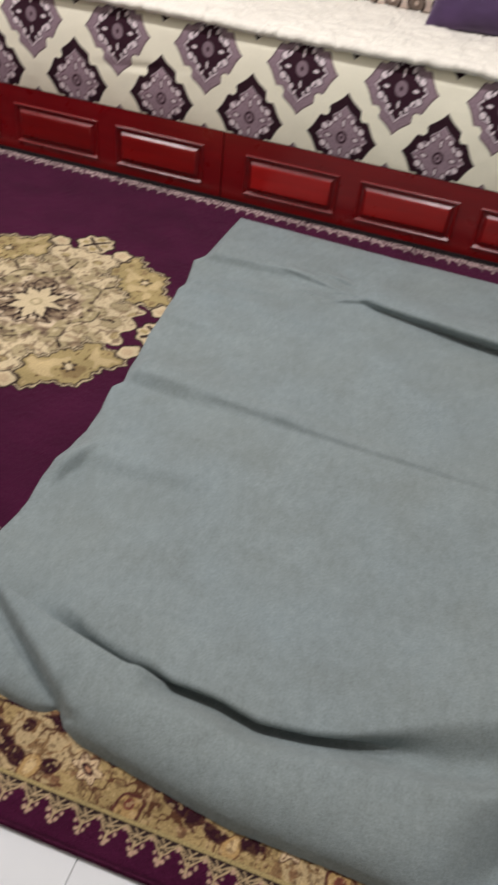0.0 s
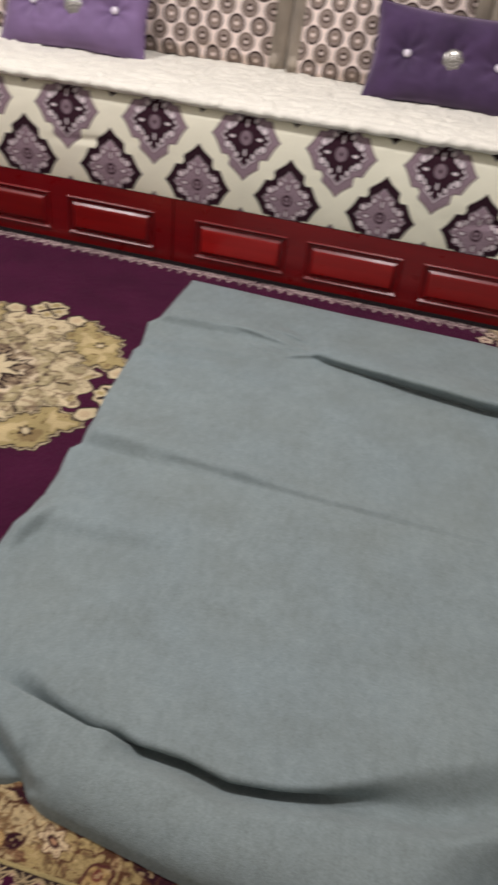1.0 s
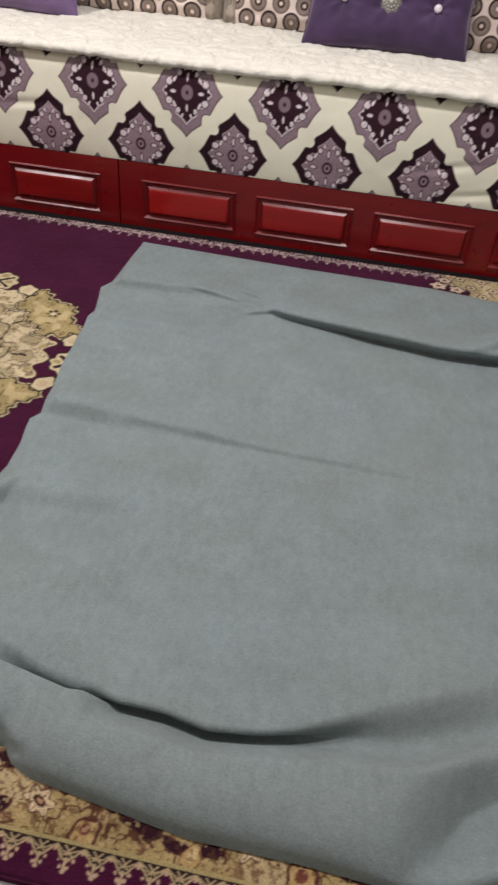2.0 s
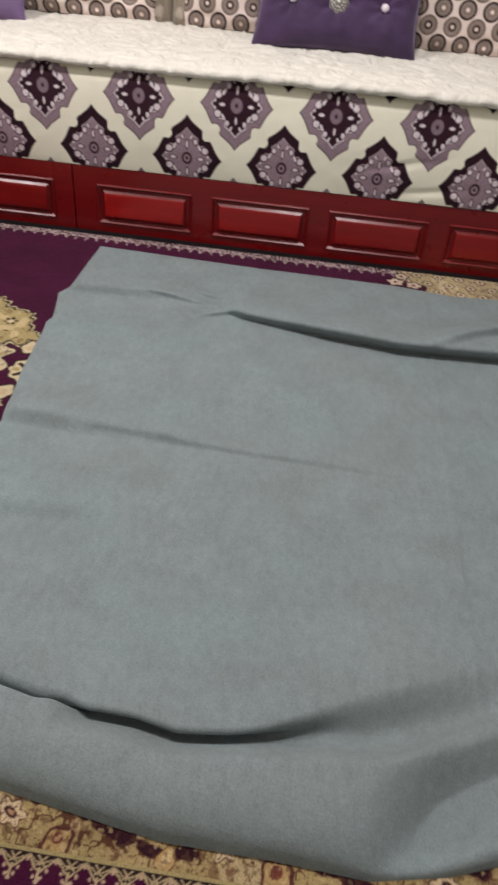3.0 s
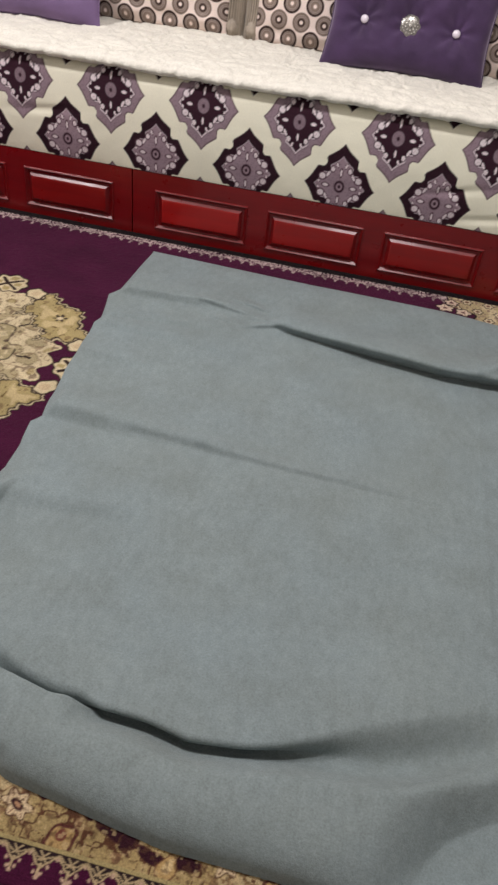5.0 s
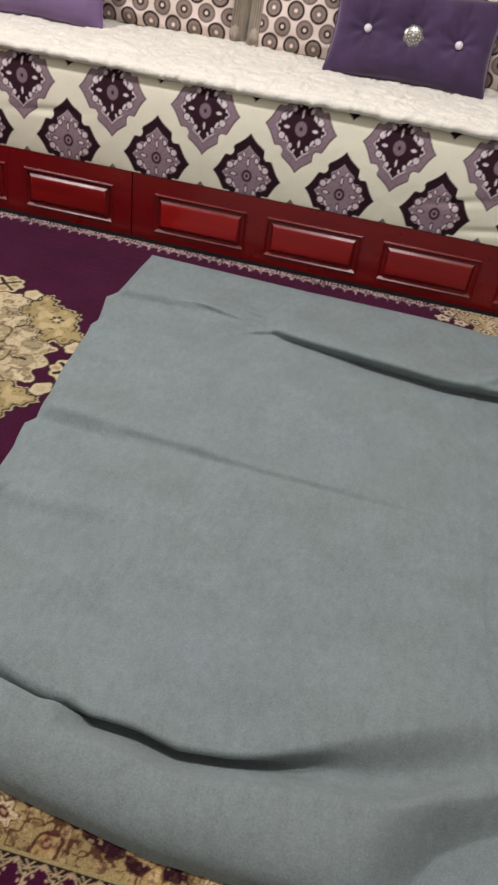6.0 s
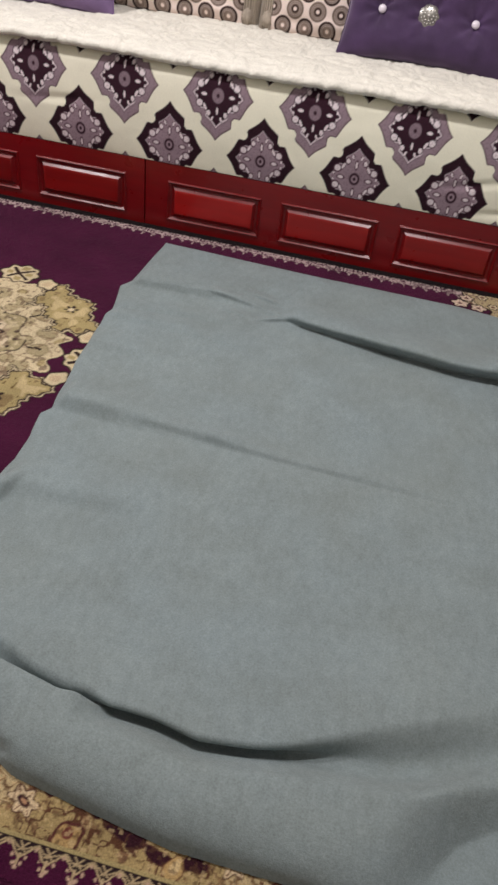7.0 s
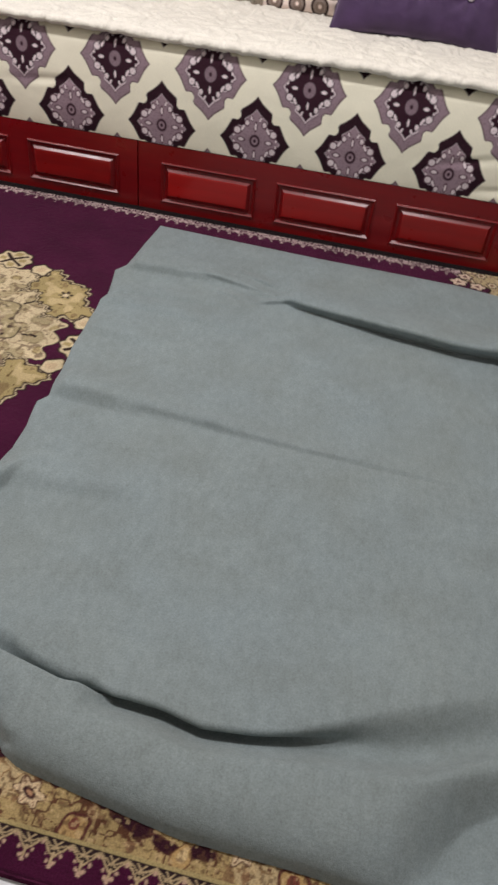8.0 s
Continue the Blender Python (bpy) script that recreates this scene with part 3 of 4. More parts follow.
def cloth_height(X, Y):
    """Height of the cloth and how far it leans over towards the viewer."""
    h = 0.004 + 0.009 * (fnoise(X * 3.1, Y * 4.5, 71, 3) - 0.42) + 0.0012 * fnoise(X * 18, Y * 24, 75, 2)
    lean = 0 * X
    # far fold: a ledge that stands up and hangs over
    d = Y - along(FOLD_FAR, X) - 0.012 * smooth(0.6, 0.8, X)
    amp = 0.026 * smooth(0.570, 0.640, X) + 0.016 * smooth(0.64, 0.90, X)
    up = smooth(-0.004, 0.029, d) * np.exp(-(np.maximum(d - 0.029, 0) / 0.085) ** 2)
    nose = smooth(-0.004, 0.023, d) * np.exp(-(np.maximum(d - 0.023, 0) / 0.085) ** 2)
    h, lean = h + 1.02 * amp * up, lean + amp * nose * 1.20
    for x0, y0, sl, a in ((0.53, -0.335, -0.28, 0.008), (0.50, -0.375, -0.15, 0.007), (0.572, -0.418, 0.45, 0.010), (0.42, -0.360, -0.12, 0.006), (0.545, -0.392, 0.10, 0.006), (0.46, -0.428, -0.22, 0.006)):
        w = Y - y0 - sl * (X - x0)
        rise = a * smooth(-0.006, 0.008, w) * np.exp(-(np.maximum(w - 0.008, 0) / 0.020) ** 2) * np.exp(-((X - x0) / 0.045) ** 2)
        h, lean = h + rise, lean + 0.8 * rise
    # its branch to the right
    d2 = Y - (-0.470 + 0.58 * (X - 1.10))
    rise = 0.030 * smooth(1.08, 1.22, X) * smooth(-0.015, 0.025, d2) * np.exp(-(np.maximum(d2 - 0.03, 0) / 0.05) ** 2)
    h, lean = h + rise, lean + 0.8 * rise
    # near fold: ledge, groove, and the thick roll before it
    d = Y - along(FOLD_NEAR, X) - 0.010 * smooth(0.5, 0.6, X) * smooth(1.0, 0.9, X)
    left = smooth(0.585, 0.520, X)
    soft = 0.022 + 0.028 * smooth(0.80, 1.04, X) + 0.008 * left
    amp = (0.029 - 0.005 * left) * smooth(0.31, 0.41, X) * (1 - 0.80 * smooth(1.00, 1.24, X))
    d = d + 0.65 * np.maximum(soft - 0.022, 0) * (1 - left)
    up = smooth(-0.006, 1.2, d / soft) * np.exp(-(np.maximum(d - 1.2 * soft, 0) / 0.13) ** 2)
    nose = smooth(-0.006, 0.95, d / soft) * np.exp(-(np.maximum(d - 0.95 * soft, 0) / 0.11) ** 2)
    h, lean = h + 1.12 * amp * up, lean + amp * nose * 1.24 * (1 - smooth(0.78, 1.02, X)) * (1 - 0.45 * left) * smooth(0.36, 0.46, X)
    roll = smooth(0.004, 0.075, -d) * (1 - left) + smooth(-0.002, 0.014, -d) * left
    h = h + 0.050 * roll
    # broad hollows in the roll
    v = (Y - along(HOLLOW, X)) * 0.86
    h = h - 0.064 * smooth(0.056, -0.052, v) * (1 - 0.75 * smooth(-0.045, -0.125, v)) * smooth(0.92, 1.10, X)
    v = Y + 1.668 - 0.26 * (X - 1.138)
    h = h - 0.010 * np.exp(-(v / 0.018) ** 2) * smooth(1.04, 1.16, X)
    # pinch where two flaps meet
    v = (X - 0.385) * 0.556 + (Y + 1.634) * 0.831
    w = (X - 0.385) * 0.831 - (Y + 1.634) * 0.556
    span = smooth(-0.22, -0.15, w) * smooth(0.12, 0.08, w)
    deep = 0.35 + 0.65 * smooth(-0.14, 0.04, w)
    h = h * (1 - 0.38 * smooth(0.006, -0.012, v) * span) - 0.024 * np.exp(-((v + 0.006) / 0.009) ** 2) * span * deep
    lean = lean + 0.006 * np.exp(-((v - 0.006) / 0.010) ** 2) * span * deep
    # creases across the sheet
    for y0, slope, x0, x1, a, width in ((-0.953, -0.012, 0.12, 0.75, 0.014, 0.030), (-0.950, -0.02, 0.14, 0.46, 0.011, 0.022), (-0.390, 0.05, 0.10, 0.60, 0.021, 0.034), (-0.515, 0.12, 0.20, 0.58, 0.007, 0.016), (-0.958, -0.02, 0.56, 1.16, 0.007, 0.009), (-0.949, -0.04, 0.42, 0.64, 0.007, 0.009),
                                        (-1.225, 0.10, 0.24, 0.55, 0.012, 0.030), (-0.70, -0.05, 0.12, 0.40, 0.009, 0.022), (-0.56, -0.06, 0.14, 0.62, 0.007, 0.016)):
        d = Y - (y0 + slope * (X - x0))
        fade = smooth(x0 - 0.06, x0, X) * smooth(x1, x0 + 0.45 * (x1 - x0), X)
        rise = a * fade * smooth(-0.35 * width, width, d) * np.exp(-(np.maximum(d - width, 0) / (3 * width)) ** 2)
        h, lean = h + rise, lean + (0.80 if -0.45 < y0 else 0.0) * rise
    # short tuck at the side edge
    v = (X - 0.216) * 0.97 - (Y + 1.235) * 0.30
    h = h + 0.022 * smooth(0.016, 0.002, v) * smooth(-0.05, -0.01, v) * np.exp(-((Y + 1.235) / 0.05) ** 2)
    # faint fold line from the shop, running away from the viewer
    h = h + 0.0022 * np.exp(-((X - 1.115 + 0.03 * Y) / 0.005) ** 2)
    return np.maximum(h, 0.003), lean


def cloth():
    nx, ny = 280, 600
    u, v = np.meshgrid(np.linspace(0, 1, nx), np.linspace(0, 1, ny))
    a = np.array(CLOTH_L)
    X = 0.2 + u * 1.8
    for _ in range(3):
        N, F = along(CLOTH_N, X), along(CLOTH_F, X)
        even = sum(along(CLOTH_N, X + dx) for dx in (-0.06, -0.03, 0, 0.03, 0.06)) / 5
        Y = even + (F - even) * v + (N - even) * np.maximum(0, 1 - v / 0.04)
        X = np.interp(Y, a[:, 0], a[:, 1]) * (1 - u) + 2.0 * u
    X = X + 0.004 * (fnoise(Y * 16, 0 * Y, 77, 2) - 0.5) * (1 - u) ** 8
    h, lean = cloth_height(X, Y)
    d = Y - N
    h = 0.003 + (h - 0.003) * np.sqrt(np.clip(1 - (1 - np.clip(d / 0.072, 0, 1)) ** 2, 0, 1))
    edge = np.minimum(F - Y, (X - np.interp(Y, a[:, 0], a[:, 1])) * 1.0)
    h = 0.003 + (h - 0.003) * (0.30 + 0.70 * smooth(0, 0.03, edge))
    Y = Y - lean
    # the rim turns down to the pile
    pad = lambda A: np.pad(A, 1, mode="edge")
    X, Y, h = pad(X), pad(Y), pad(h)
    h[0], h[-1], h[:, 0], h[:, -1] = 0.0005, 0.0005, 0.0005, 0.0005
    X[:, 0] -= 0.001
    Y[0] -= 0.001
    ob = part("cloth_sheet", sheet("cloth_sheet", X, Y, h), M["cloth"])
    tagged(ob, "large grey cotton cloth spread with soft folds over the rug", "cloth")


cloth()

# ---- the sofa: lacquered bases, mattress, throw ----


def base_unit(x0, x1, first_gap):
    """A long low base with a frame and fielded panels in its front."""
    top = tagged(new("low_bench"), "low red lacquered wooden bench with moulded front panels under the mattress", "bench", "sofa benches")
    top.location = (x0, 0, 0)
    L, back, zb, zt = x1 - x0, 0.70, 0.028, 0.148
    w, gap = 0.287, 0.060
    xs = []
    x = first_gap
    while x + w < L - 0.03:
        xs.append(x)
        x += w + gap
    bm = bmesh.new()
    box(bm, 0.0020, L - 0.0020, 0, 0.024, zt, BASE_TOP)
    box(bm, 0.0020, L - 0.0020, 0, 0.024, 0.0, zb)
    edges = [0.0020] + [e for p in xs for e in (p, p + w)] + [L - 0.0020]
    for a, b in zip(edges[0::2], edges[1::2]):
        box(bm, a, b, 0, 0.024, zb, zt)
    part("frame", bm, M["lacquer"], top)
    body = bmesh.new()
    box(body, 0.0020, L - 0.0020, 0.0245, back, 0.0, BASE_TOP - 0.003)
    part("body", body, M["lacquer"], top, bevel=0.003)
    # one fielded panel, shared: a bead, a hollow, then a slope up to the field
    def rings_of(profile):
        bm, loops = bmesh.new(), []
        for inset, depth in profile:
            loops.append([bm.verts.new((sx * (w / 2 - inset), depth, sz * ((zt - zb) / 2 - inset))) for sx, sz in ((-1, -1), (1, -1), (1, 1), (-1, 1))])
        for p, q in zip(loops, loops[1:]):
            for k in range(4):
                bm.faces.new((p[k], p[(k + 1) % 4], q[(k + 1) % 4], q[k]))
        bm.faces.new(loops[-1])
        return bm

    bm = rings_of(((-0.0005, 0.0), (0.0012, -0.0030), (0.0030, -0.0046), (0.0092, 0.0018), (0.0106, 0.0024), (0.0150, 0.0024), (0.0164, 0.0016), (0.0238, -0.0060)))
    field = rings_of(((0.0234, -0.0056), (0.0250, -0.0068), (0.0272, -0.0074), (0.0310, -0.0076), (0.0420, -0.0077)))
    first = None
    for p in xs:
        if first is None:
            first = ob = part("panel", bm, M["lacquer"], top)
            raised = part("raised_field", field, M["panel"], ob, "brighter red raised field", smooth_shade=True)
        else:
            ob = new("panel", first.data)
            ob.parent = top
            sub = new("raised_field", raised.data)
            sub.parent = ob
        ob.location = (p + w / 2, 0, (zb + zt) / 2)
    return top


base_unit(SEAM_X, SOFA_X1, 0.072)
base_unit(SOFA_X0, SEAM_X, (SEAM_X - SOFA_X0) - 0.060 - 5 * 0.287 - 4 * 0.060)

FABRIC, PLUM, LILAC, PINK = srgb(249, 244, 222), srgb(52, 26, 38), srgb(152, 130, 140), srgb(236, 222, 226)


def barb(u, v):
    """1 on the outline of a barbed four-pointed medallion, less inside."""
    th = np.degrees(np.arctan2(np.abs(v), np.abs(u)))
    t = np.minimum(th, 90 - th)
    R = np.interp(t, [0, 4, 10, 17, 25, 32, 35, 38, 41, 45], [1.0, 0.93, 0.865, 0.825, 0.805, 0.80, 0.775, 0.70, 0.665, 0.66])
    return np.hypot(u, v) / R, R


def medallion(c, x, z, dark_rim):
    """Barbed rim, scalloped pale line, drops and petals in each quarter, a round heart."""
    u, v = x / 0.0985, z / 0.1185
    q, R = barb(u, v)
    p = np.hypot(u, v)
    au, av = np.abs(u), np.abs(v)
    e = 0.03
    c = put(c, soft_mask(q - 1, e), PLUM * (0.75 if dark_rim else 1.5))
    if not dark_rim:
        c = put(c, soft_mask(q - 0.965, e), LILAC)
    heart = LILAC * 1.08 if dark_rim else PLUM
    c = put(c, soft_mask(q - 0.735, e), PLUM * 1.6)
    c = put(c, soft_mask(q - 0.715, e), srgb(226, 210, 216))
    c = put(c, soft_mask(q - (0.700 if dark_rim else 0.665), e), heart)
    # drops and leaning beans, mirrored in the four quarters
    for cu, cv, ru, rv, lean in ((0.515, 0.205, 0.085, 0.070, 0.0), (0.360, 0.270, 0.040, 0.070, -0.5), (0.245, 0.400, 0.050, 0.058, 0.0), (0.125, 0.510, 0.030, 0.050, 0.3), (0.610, 0.075, 0.030, 0.030, 0.0)):
        du, dv = au - cu, av - cv
        d = np.hypot((du - lean * dv) / ru, dv / rv)
        c = put(c, soft_mask(d - (1.35 if dark_rim else 1.2), 0.25), PLUM * (2.6 if dark_rim else 1.0))
        c = put(c, soft_mask(d - 0.92, 0.25), PINK)
    # a slim petal on each axis
    for du, dv, ru, rv in ((au - 0.400, v, 0.085, 0.038), (u, av - 0.335, 0.036, 0.085)):
        d = np.hypot(du / ru, dv / rv)
        c = put(c, soft_mask(d - 1.3, 0.3), PLUM * (2.4 if dark_rim else 1.0))
        c = put(c, soft_mask(d - 0.80, 0.3), PINK)
    c = put(c, soft_mask(p - (0.175 if not dark_rim else 0.135), e), PLUM * 1.1)
    c = put(c, soft_mask(p - (0.150 if not dark_rim else 0.075), e), LILAC * (0.85 if not dark_rim else 1.3))
    c = put(c, soft_mask(p - 0.03, e), PLUM)
    # thread-thin veins in the print
    vein = np.abs(vnoise(x * 260 + 40, z * 260 + 40, 93) - 0.5)
    return put(c, soft_mask(q - 0.96, e) * soft_mask(vein - 0.04, 0.04) * 0.25, PLUM * 2)


def sofa_print(X, Z):
    c = np.broadcast_to(FABRIC, X.shape + (3,)).copy()
    dz = ROW_U - ROW_L
    for z0, shift, dark in ((ROW_U, 0, False), (ROW_L, PITCH / 2, True), (ROW_U + dz + 0.010, PITCH / 2, True), (ROW_L - dz - 0.008, 0, False)):
        x = np.mod(X - shift + PITCH / 2, PITCH) - PITCH / 2
        near = np.abs(Z - z0) < 0.120
        made = medallion(c, x, Z - z0, dark)
        c = np.where(near[..., None], made, c)
    return c


def mattress():
    top = tagged(new("sofa_mattress"), "long foam mattress in cream fabric with plum medallions on the base", "mattress")
    xs = spans((SOFA_X0, SOFA_X1, 0.0027))
    front = np.arange(BASE_TOP + 0.002, SEAT - 0.030, 0.0024)
    arc = np.linspace(0, math.pi / 2, 14)[1:]
    Zs = np.concatenate([front, SEAT - 0.030 + 0.030 * np.sin(arc), np.full(12, SEAT)])
    Ys = np.concatenate([0 * front, 0.030 - 0.030 * np.cos(arc), np.linspace(0.06, 0.72, 12)])
    run = np.concatenate([front, SEAT - 0.030 + 0.030 * arc, SEAT + 0.017 + np.linspace(0.03, 0.69, 12)])
    X, R = np.meshgrid(xs, run)
    Z, Y = np.broadcast_to(Zs[:, None], X.shape).copy(), np.broadcast_to(Ys[:, None], X.shape).copy()
    mid = np.clip((Z - BASE_TOP) / (SEAT - BASE_TOP), 0, 1)
    Y -= 0.010 * np.sin(np.pi * mid) ** 0.7 * (Y < 0.05)
    Y += 0.005 * (fnoise(X * 3.5, R * 6, 91, 3) - 0.5) * (Y < 0.05)
    # slack creases low on the fabric
    for cx, cz, a in ((1.00, 0.30, 0.7), (1.10, 0.235, 0.5), (-0.20, 0.33, 0.3)):
        d = (Z - cz) - a * (X - cx) * 0.35
        Y += 0.004 * np.exp(-(d / 0.012) ** 2) * np.exp(-((X - cx) / 0.09) ** 2) * (Y < 0.05)
    part("cover", sheet("cover", X, Y, Z, sofa_print(X, R)), M["print"], top)
    part("core", box_bm(SOFA_X0 + 0.01, SOFA_X1 - 0.01, 0.03, 0.715, BASE_TOP, SEAT - 0.02), M["print"], top, bevel=0.01)


mattress()


def throw():
    """White plush laid along the seat, its front edge turned over the mattress."""
    top = tagged(new("sofa_throw"), "white plush throw spread along the sofa seat", "throw")
    xs = spans((SOFA_X0, SOFA_X1, 0.004))
    lip = np.linspace(-0.5 * math.pi, 0.5 * math.pi, 16)
    T = 0.013
    Ys = np.concatenate([[0.03], 0.000 - T * 1.3 * np.cos(lip), np.linspace(0.008, 0.70, 130)])
    Zs = np.concatenate([[0.474], 0.485 + T * np.sin(lip), np.full(130, 0.498)])
    X, Y = np.meshgrid(xs, Ys)
    Z = np.broadcast_to(Zs[:, None], X.shape).copy()
    front = (Y < 0.02)
    Z -= 0.010 * (fnoise(X * 2.3, 0 * X, 101, 3) - 0.5) * front + 0.012 * smooth(0.06, 0.3, Y)
    Z -= 0.006 * smooth(-0.1, -0.5, X) * front
    clump = fnoise(X * 46 + 4 * vnoise(X * 15, Y * 15, 4), Y * 38 + 3 * vnoise(X * 19, Y * 19, 6), 103, 3) - 0.5
    wave = fnoise(X * 6, Y * 9, 107, 2) - 0.5
    Z += 0.015 * clump * (1 - 0.3 * front) + 0.008 * wave * smooth(0.0, 0.08, Y)
    Y = Y - 0.005 * clump * front
    part("plush", sheet("plush", X[16:], Y[16:], Z[16:]), M["plush"], top)
    part("hem", sheet("hem", X[:17], Y[:17], Z[:17]), M["plush"], top, "soft rolled front hem")


throw()

# ---- back cushions with ring print ----
RING_BG, RING_DARK, RING_MID = srgb(228, 210, 202), srgb(64, 46, 42), srgb(132, 115, 106)


def rings(X, Z):
    c = np.broadcast_to(RING_BG, X.shape + (3,)).copy()
    dx, dz = 0.072, 0.048
    r, row = None, None
    for k in (0, 1):
        near_row = np.floor(Z / dz) + k
        x = np.mod(X + near_row * dx / 2 + dx / 2, dx) - dx / 2
        dist = np.hypot(x, Z - near_row * dz)
        row = near_row if r is None else np.where(dist < r, near_row, row)
        r = dist if r is None else np.minimum(r, dist)
    e = 0.002
    grey = (np.mod(row, 2) == 0)[..., None]
    pale, mid = RING_BG * 0.62, RING_MID * 0.85
    for edge, a, b in ((0.0265, RING_DARK * 0.7, mid * 0.9), (0.0195, pale * 0.9, pale), (0.0184, mid, mid), (0.0150, pale, pale), (0.0138, mid, mid * 0.9),
                       (0.0100, mid * 1.3, RING_DARK * 0.8), (0.0045, RING_BG * 1.1, RING_BG)):
        c = put(c, soft_mask(r - edge, e), np.where(grey, a, b))
    return c


def back_cushion():
    """A padded square cushion with a printed face and gathered satin sides."""
    top = tagged(new("back_cushion"), "cream back cushion with brown ring print and taupe gathered sides", "cushion", "back cushions")
    W, H = 0.515, 0.47
    xs, zs = spans((-W / 2, W / 2, 0.0023)), spans((0.0, H, 0.0023))
    X, Z = np.meshgrid(xs, zs)
    s, t = X / (W / 2), (Z - H / 2) / (H / 2)
    Y = -0.055 * (1 - s ** 4) ** 0.5 * (1 - t ** 4) ** 0.5
    Y += 0.008 * (fnoise(X * 9, Z * 9, 121, 2) - 0.5) + 0.010 * np.exp(-((t + 0.86) / 0.07) ** 2) * np.sin(X * 26)
    part("face", sheet("face", X, Y, Z, rings(X, Z - 0.02)), M["rings"], top, "cream face printed with brown rings")
    # gathered sides: folds run up and down
    for sign in (-1, 1):
        a = np.linspace(0, 1, 60)
        zz = np.linspace(0.0, H, 40)
        A, Z2 = np.meshgrid(a, zz)
        pleat = 0.0045 * np.sin(A * 52 + 2 * np.sin(Z2 * 18)) + 0.005 * (fnoise(A * 6, Z2 * 10, 131, 2) - 0.5)
        X2 = sign * (W / 2 - 0.004 + 0.047 * np.sin(A * math.pi / 2) + pleat * A)
        Y2 = -0.006 + 0.050 * A ** 2.2 + pleat
        part("side_band", sheet("side_band", X2, Y2, Z2), M["taupe"], top, "taupe satin side gathered in folds")
    # corner knot of gathered satin
    for sign in (-1, 1):
        bm = bmesh.new()
        bmesh.ops.create_icosphere(bm, subdivisions=3, radius=1.0)
        for v in bm.verts:
            k = 1 + 0.12 * math.sin(9 * math.atan2(v.co.z, v.co.x)) + 0.1 * noise.noise(v.co * 3)
            v.co = Vector((v.co.x * 0.020 * k + sign * (W / 2 + 0.012), v.co.y * 0.022 * k + 0.005, v.co.z * 0.026 * k + 0.028))
        part("corner_knot", bm, M["taupe"], top, "gathered satin corner", smooth_shade=True)
    part("core", box_bm(-W / 2 + 0.01, W / 2 - 0.01, 0.01, 0.15, 0.012, H - 0.012), M["taupe"], top, bevel=0.02)
    return top


CUSH0, CUSH_STEP = 0.5475, 0.605
cush = back_cushion()
lean_back = lambda x: pose(x, 0.505, 0.482, -14, 0, 0)
cush.matrix_world = lean_back(CUSH0)
for k in (-3, -2, -1, 1, 2):
    x = CUSH0 + CUSH_STEP * k
    if SOFA_X0 + 0.3 < x < SOFA_X1 - 0.25:
        copy_thing(cush, lean_back(x))


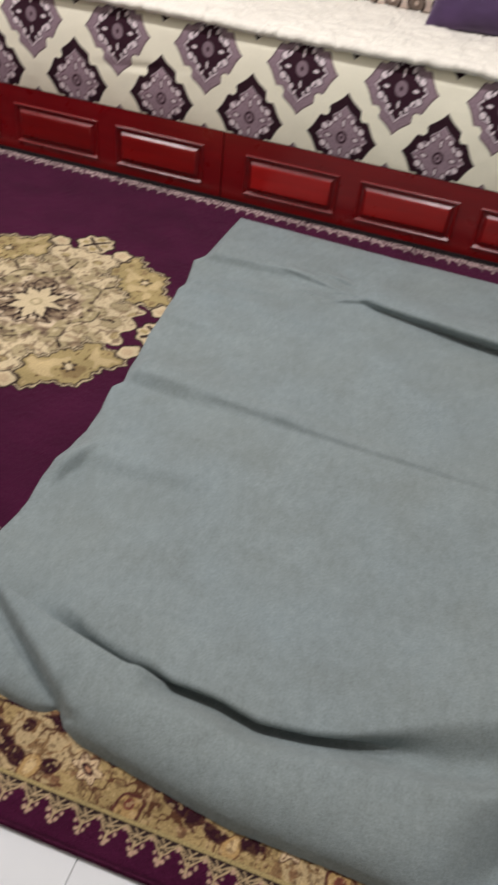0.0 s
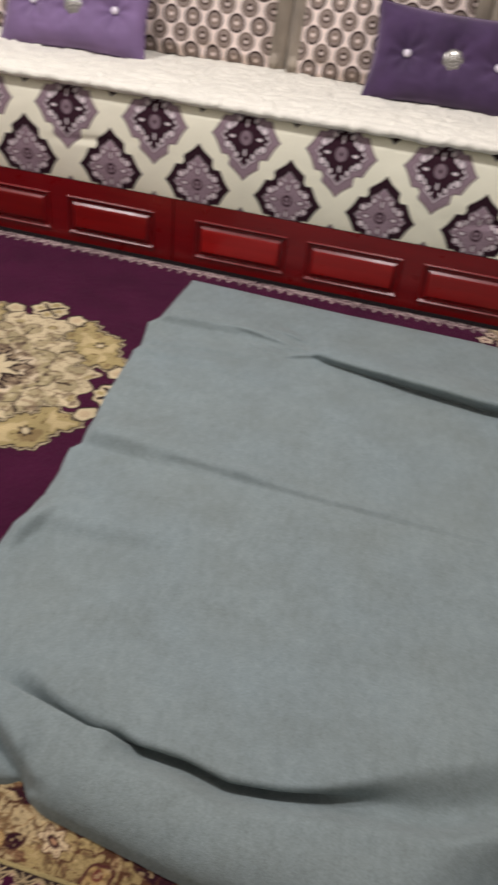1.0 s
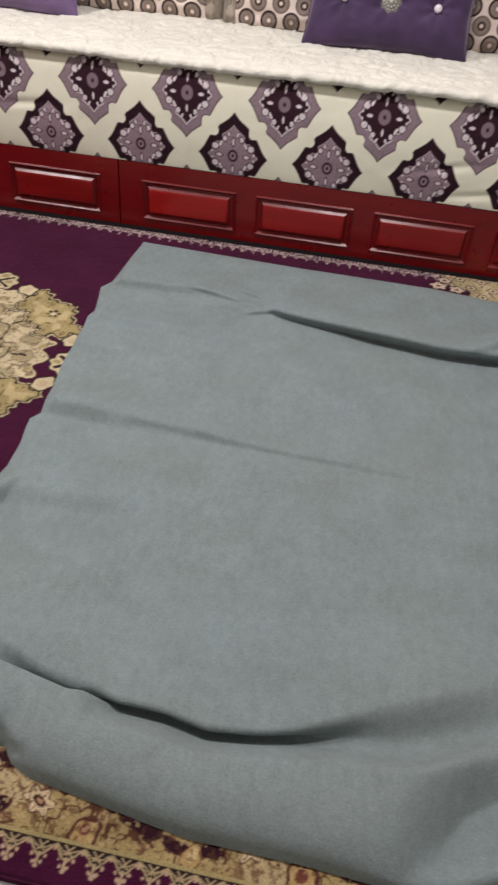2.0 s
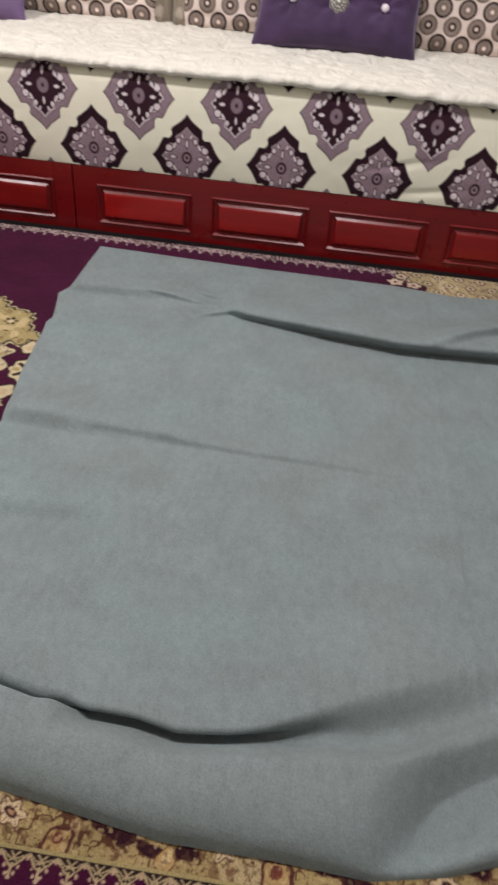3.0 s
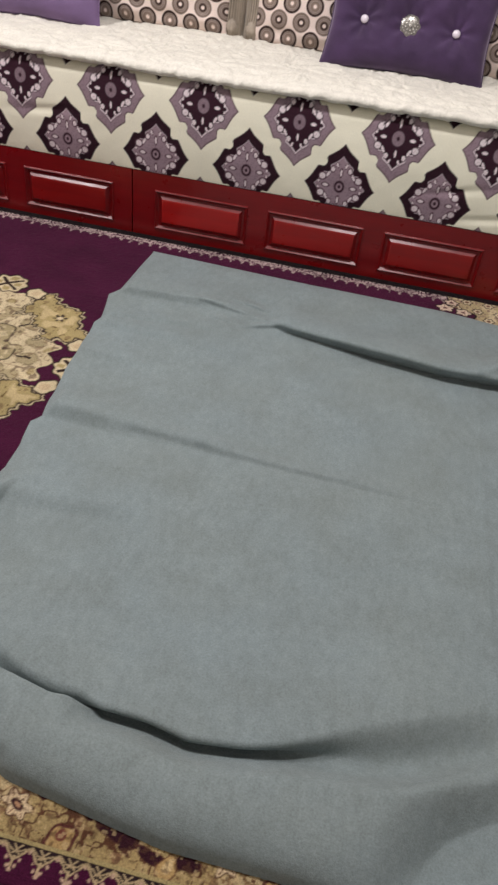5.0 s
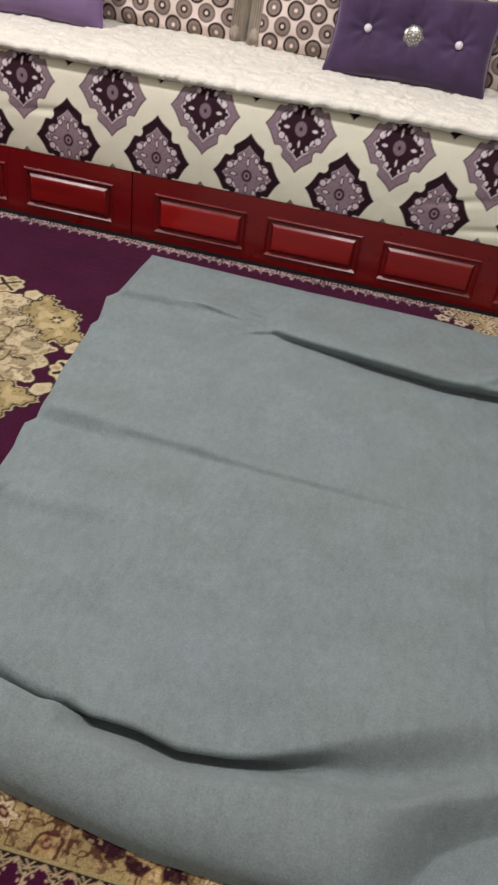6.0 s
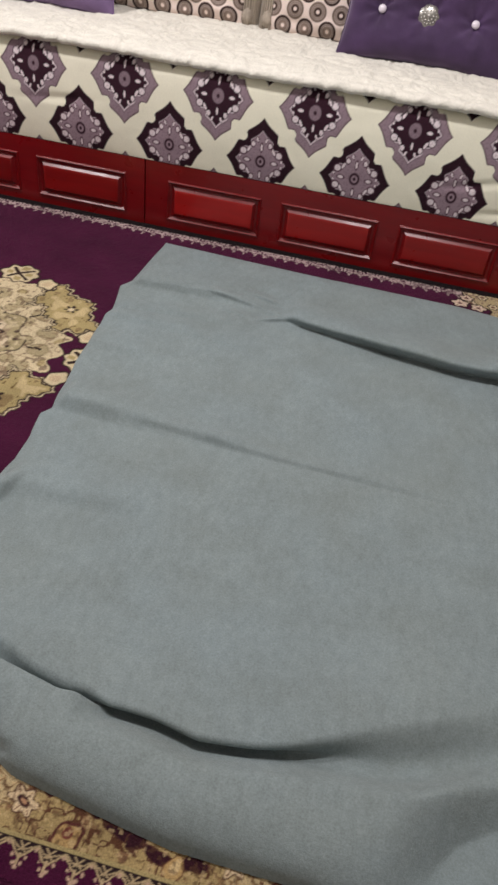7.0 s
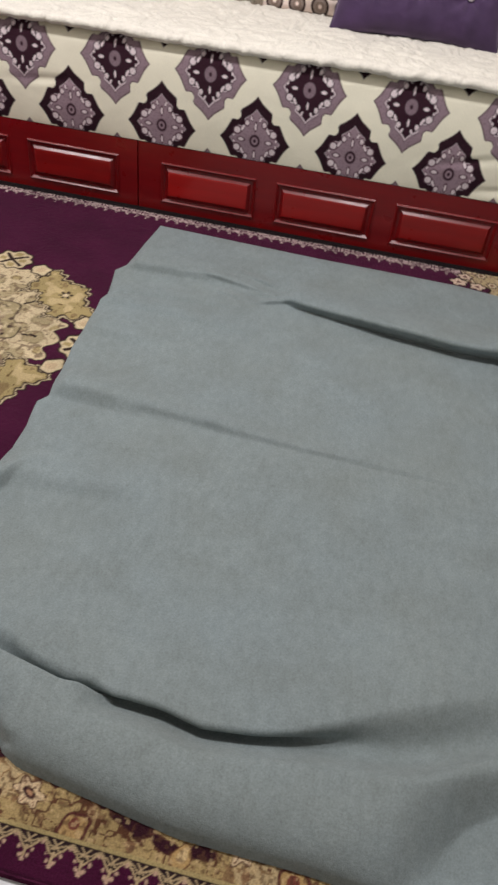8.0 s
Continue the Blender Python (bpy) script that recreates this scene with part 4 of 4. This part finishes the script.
# ---- purple velvet pillows ----
def velvet_pillow(velvet, label):
    """A small tufted pillow: a brooch in the middle, a pearl button on each side."""
    top = tagged(new("throw_pillow"), label, "pillow", "velvet pillows")
    W, H, T = 0.492, 0.272, 0.078
    n, m = 110, 70
    s, t = np.meshgrid(np.linspace(-1, 1, n), np.linspace(-1, 1, m))
    for side in (-1, 1):
        x = s * W / 2 * (1 - 0.055 * (1 - t ** 2) * np.abs(s) ** 3)
        z = t * H / 2 * (1 - 0.095 * (1 - s ** 2) * np.abs(t) ** 3)
        puff = T * np.clip((1 - np.abs(s) ** 2.5) * (1 - np.abs(t) ** 2.0), 0, 1) ** 0.58
        if side < 0:
            for bx, depth in ((-0.135, 0.066), (0.0, 0.068), (0.135, 0.066)):
                r, a = np.hypot(x - bx + 0.004, z), np.arctan2(z, x - bx)
                puff -= 0.94 * depth * np.exp(-(r / 0.058) ** 1.35) + 0.0035 * np.cos(7 * a + bx * 40) * np.exp(-((r - 0.04) / 0.03) ** 2)
                puff -= 0.004 * np.exp(-((x - bx - 0.01) / 0.006) ** 2) * smooth(0.02, 0.09, z) * (1 - t ** 6)
            puff += 0.016 * (fnoise(x * 14, z * 18, 141, 3) - 0.5) * (1 - s ** 4) * (1 - t ** 4)
        name = "front" if side < 0 else "back"
        part(name, sheet(name, x if side < 0 else -x, side * puff, z), velvet, top)
    # welted edge
    bm = bmesh.new()
    k = 160
    ring = []
    for i in range(k):
        a = 2 * math.pi * i / k
        c, d = math.cos(a), math.sin(a)
        p = max(abs(c), abs(d))
        ss, tt = c / p, d / p
        ring.append(Vector((ss * W / 2 * (1 - 0.055 * (1 - tt ** 2) * abs(ss) ** 3), 0, tt * H / 2 * (1 - 0.095 * (1 - ss ** 2) * abs(tt) ** 3))))
    rows = []
    for i, q in enumerate(ring):
        out = q.normalized()
        rows.append([bm.verts.new(q + out * 0.0014 * math.cos(b) + Vector((0, 0.0014 * math.sin(b), 0))) for b in [j * math.pi / 3 for j in range(6)]])
    for i in range(k):
        for j in range(6):
            bm.faces.new((rows[i][j], rows[i][(j + 1) % 6], rows[(i + 1) % k][(j + 1) % 6], rows[(i + 1) % k][j]))
    part("welt", bm, velvet, top, smooth_shade=True)
    # pearl buttons
    for bx in (-0.135, 0.135):
        bm = bmesh.new()
        bmesh.ops.create_uvsphere(bm, u_segments=20, v_segments=12, radius=0.0118)
        for v in bm.verts:
            v.co = Vector((v.co.x + bx, v.co.y * 0.7 - T + 0.059, v.co.z))
        part("button", bm, M["pearl"], top, "pearl button", smooth_shade=True)
    # brooch: a domed setting with rings of stones
    bm = bmesh.new()
    bmesh.ops.create_uvsphere(bm, u_segments=24, v_segments=12, radius=0.031)
    for v in bm.verts:
        v.co = Vector((v.co.x, v.co.y * 0.28 - T + 0.054, v.co.z))
    brooch = part("brooch", bm, M["silver"], top, "round jewelled brooch", smooth_shade=True)
    bm = bmesh.new()
    for count, rad, size, dy in ((1, 0, 0.0065, -0.008), (9, 0.0135, 0.0036, -0.0072), (16, 0.0213, 0.0031, -0.0050), (22, 0.0285, 0.0027, -0.001)):
        for i in range(count):
            a = 2 * math.pi * i / count
            bmesh.ops.create_icosphere(bm, subdivisions=1, radius=size, matrix=Matrix.Translation((rad * math.cos(a), -T + 0.054 + dy, rad * math.sin(a))))
    part("stones", bm, M["crystal"], brooch, "clear faceted stones")
    return top


pil = velvet_pillow(M["velvet"], "deep purple velvet pillow with jewelled buttons leaning on the back cushions")
pil.matrix_world = pose(0.772, 0.414, 0.601, -22, 0.8, 0)
# left pillow: the light on its velvet is in the paler colour
pil = velvet_pillow(M["velvet_lit"], "velvet pillow with its lit sheen painted as lilac and jewelled buttons on the sofa")
pil.matrix_world = pose(-0.420, 0.400, 0.599, -24, 0, 3)

# ---- floor tiles ----
def floor_tiles():
    S, J = 0.400, 0.0010
    bm = bmesh.new()
    box(bm, J / 2, S - J / 2, J / 2, S - J / 2, -0.008, 0)
    bmesh.ops.bevel(bm, geom=list(bm.edges), offset=0.0012, segments=1, affect="EDGES")
    me = bpy.data.meshes.new("tile")
    bm.to_mesh(me)
    bm.free()
    me.materials.append(M["tile"])
    floor = bpy.data.objects["floor"]
    x0, y0 = 0.553 - 8 * S, -2.045 - 4 * S
    for i in range(13):
        for j in range(12):
            x, y = x0 + i * S, y0 + j * S
            if RX0 - 0.1 < x and x + S < RX1 + 0.15 and RY0 - 0.15 < y and y + S < RY1 + 0.1:
                ob = new("tile", me)
                ob.parent = floor
                ob.location = (x, y, FLOOR_Z)


floor_tiles()
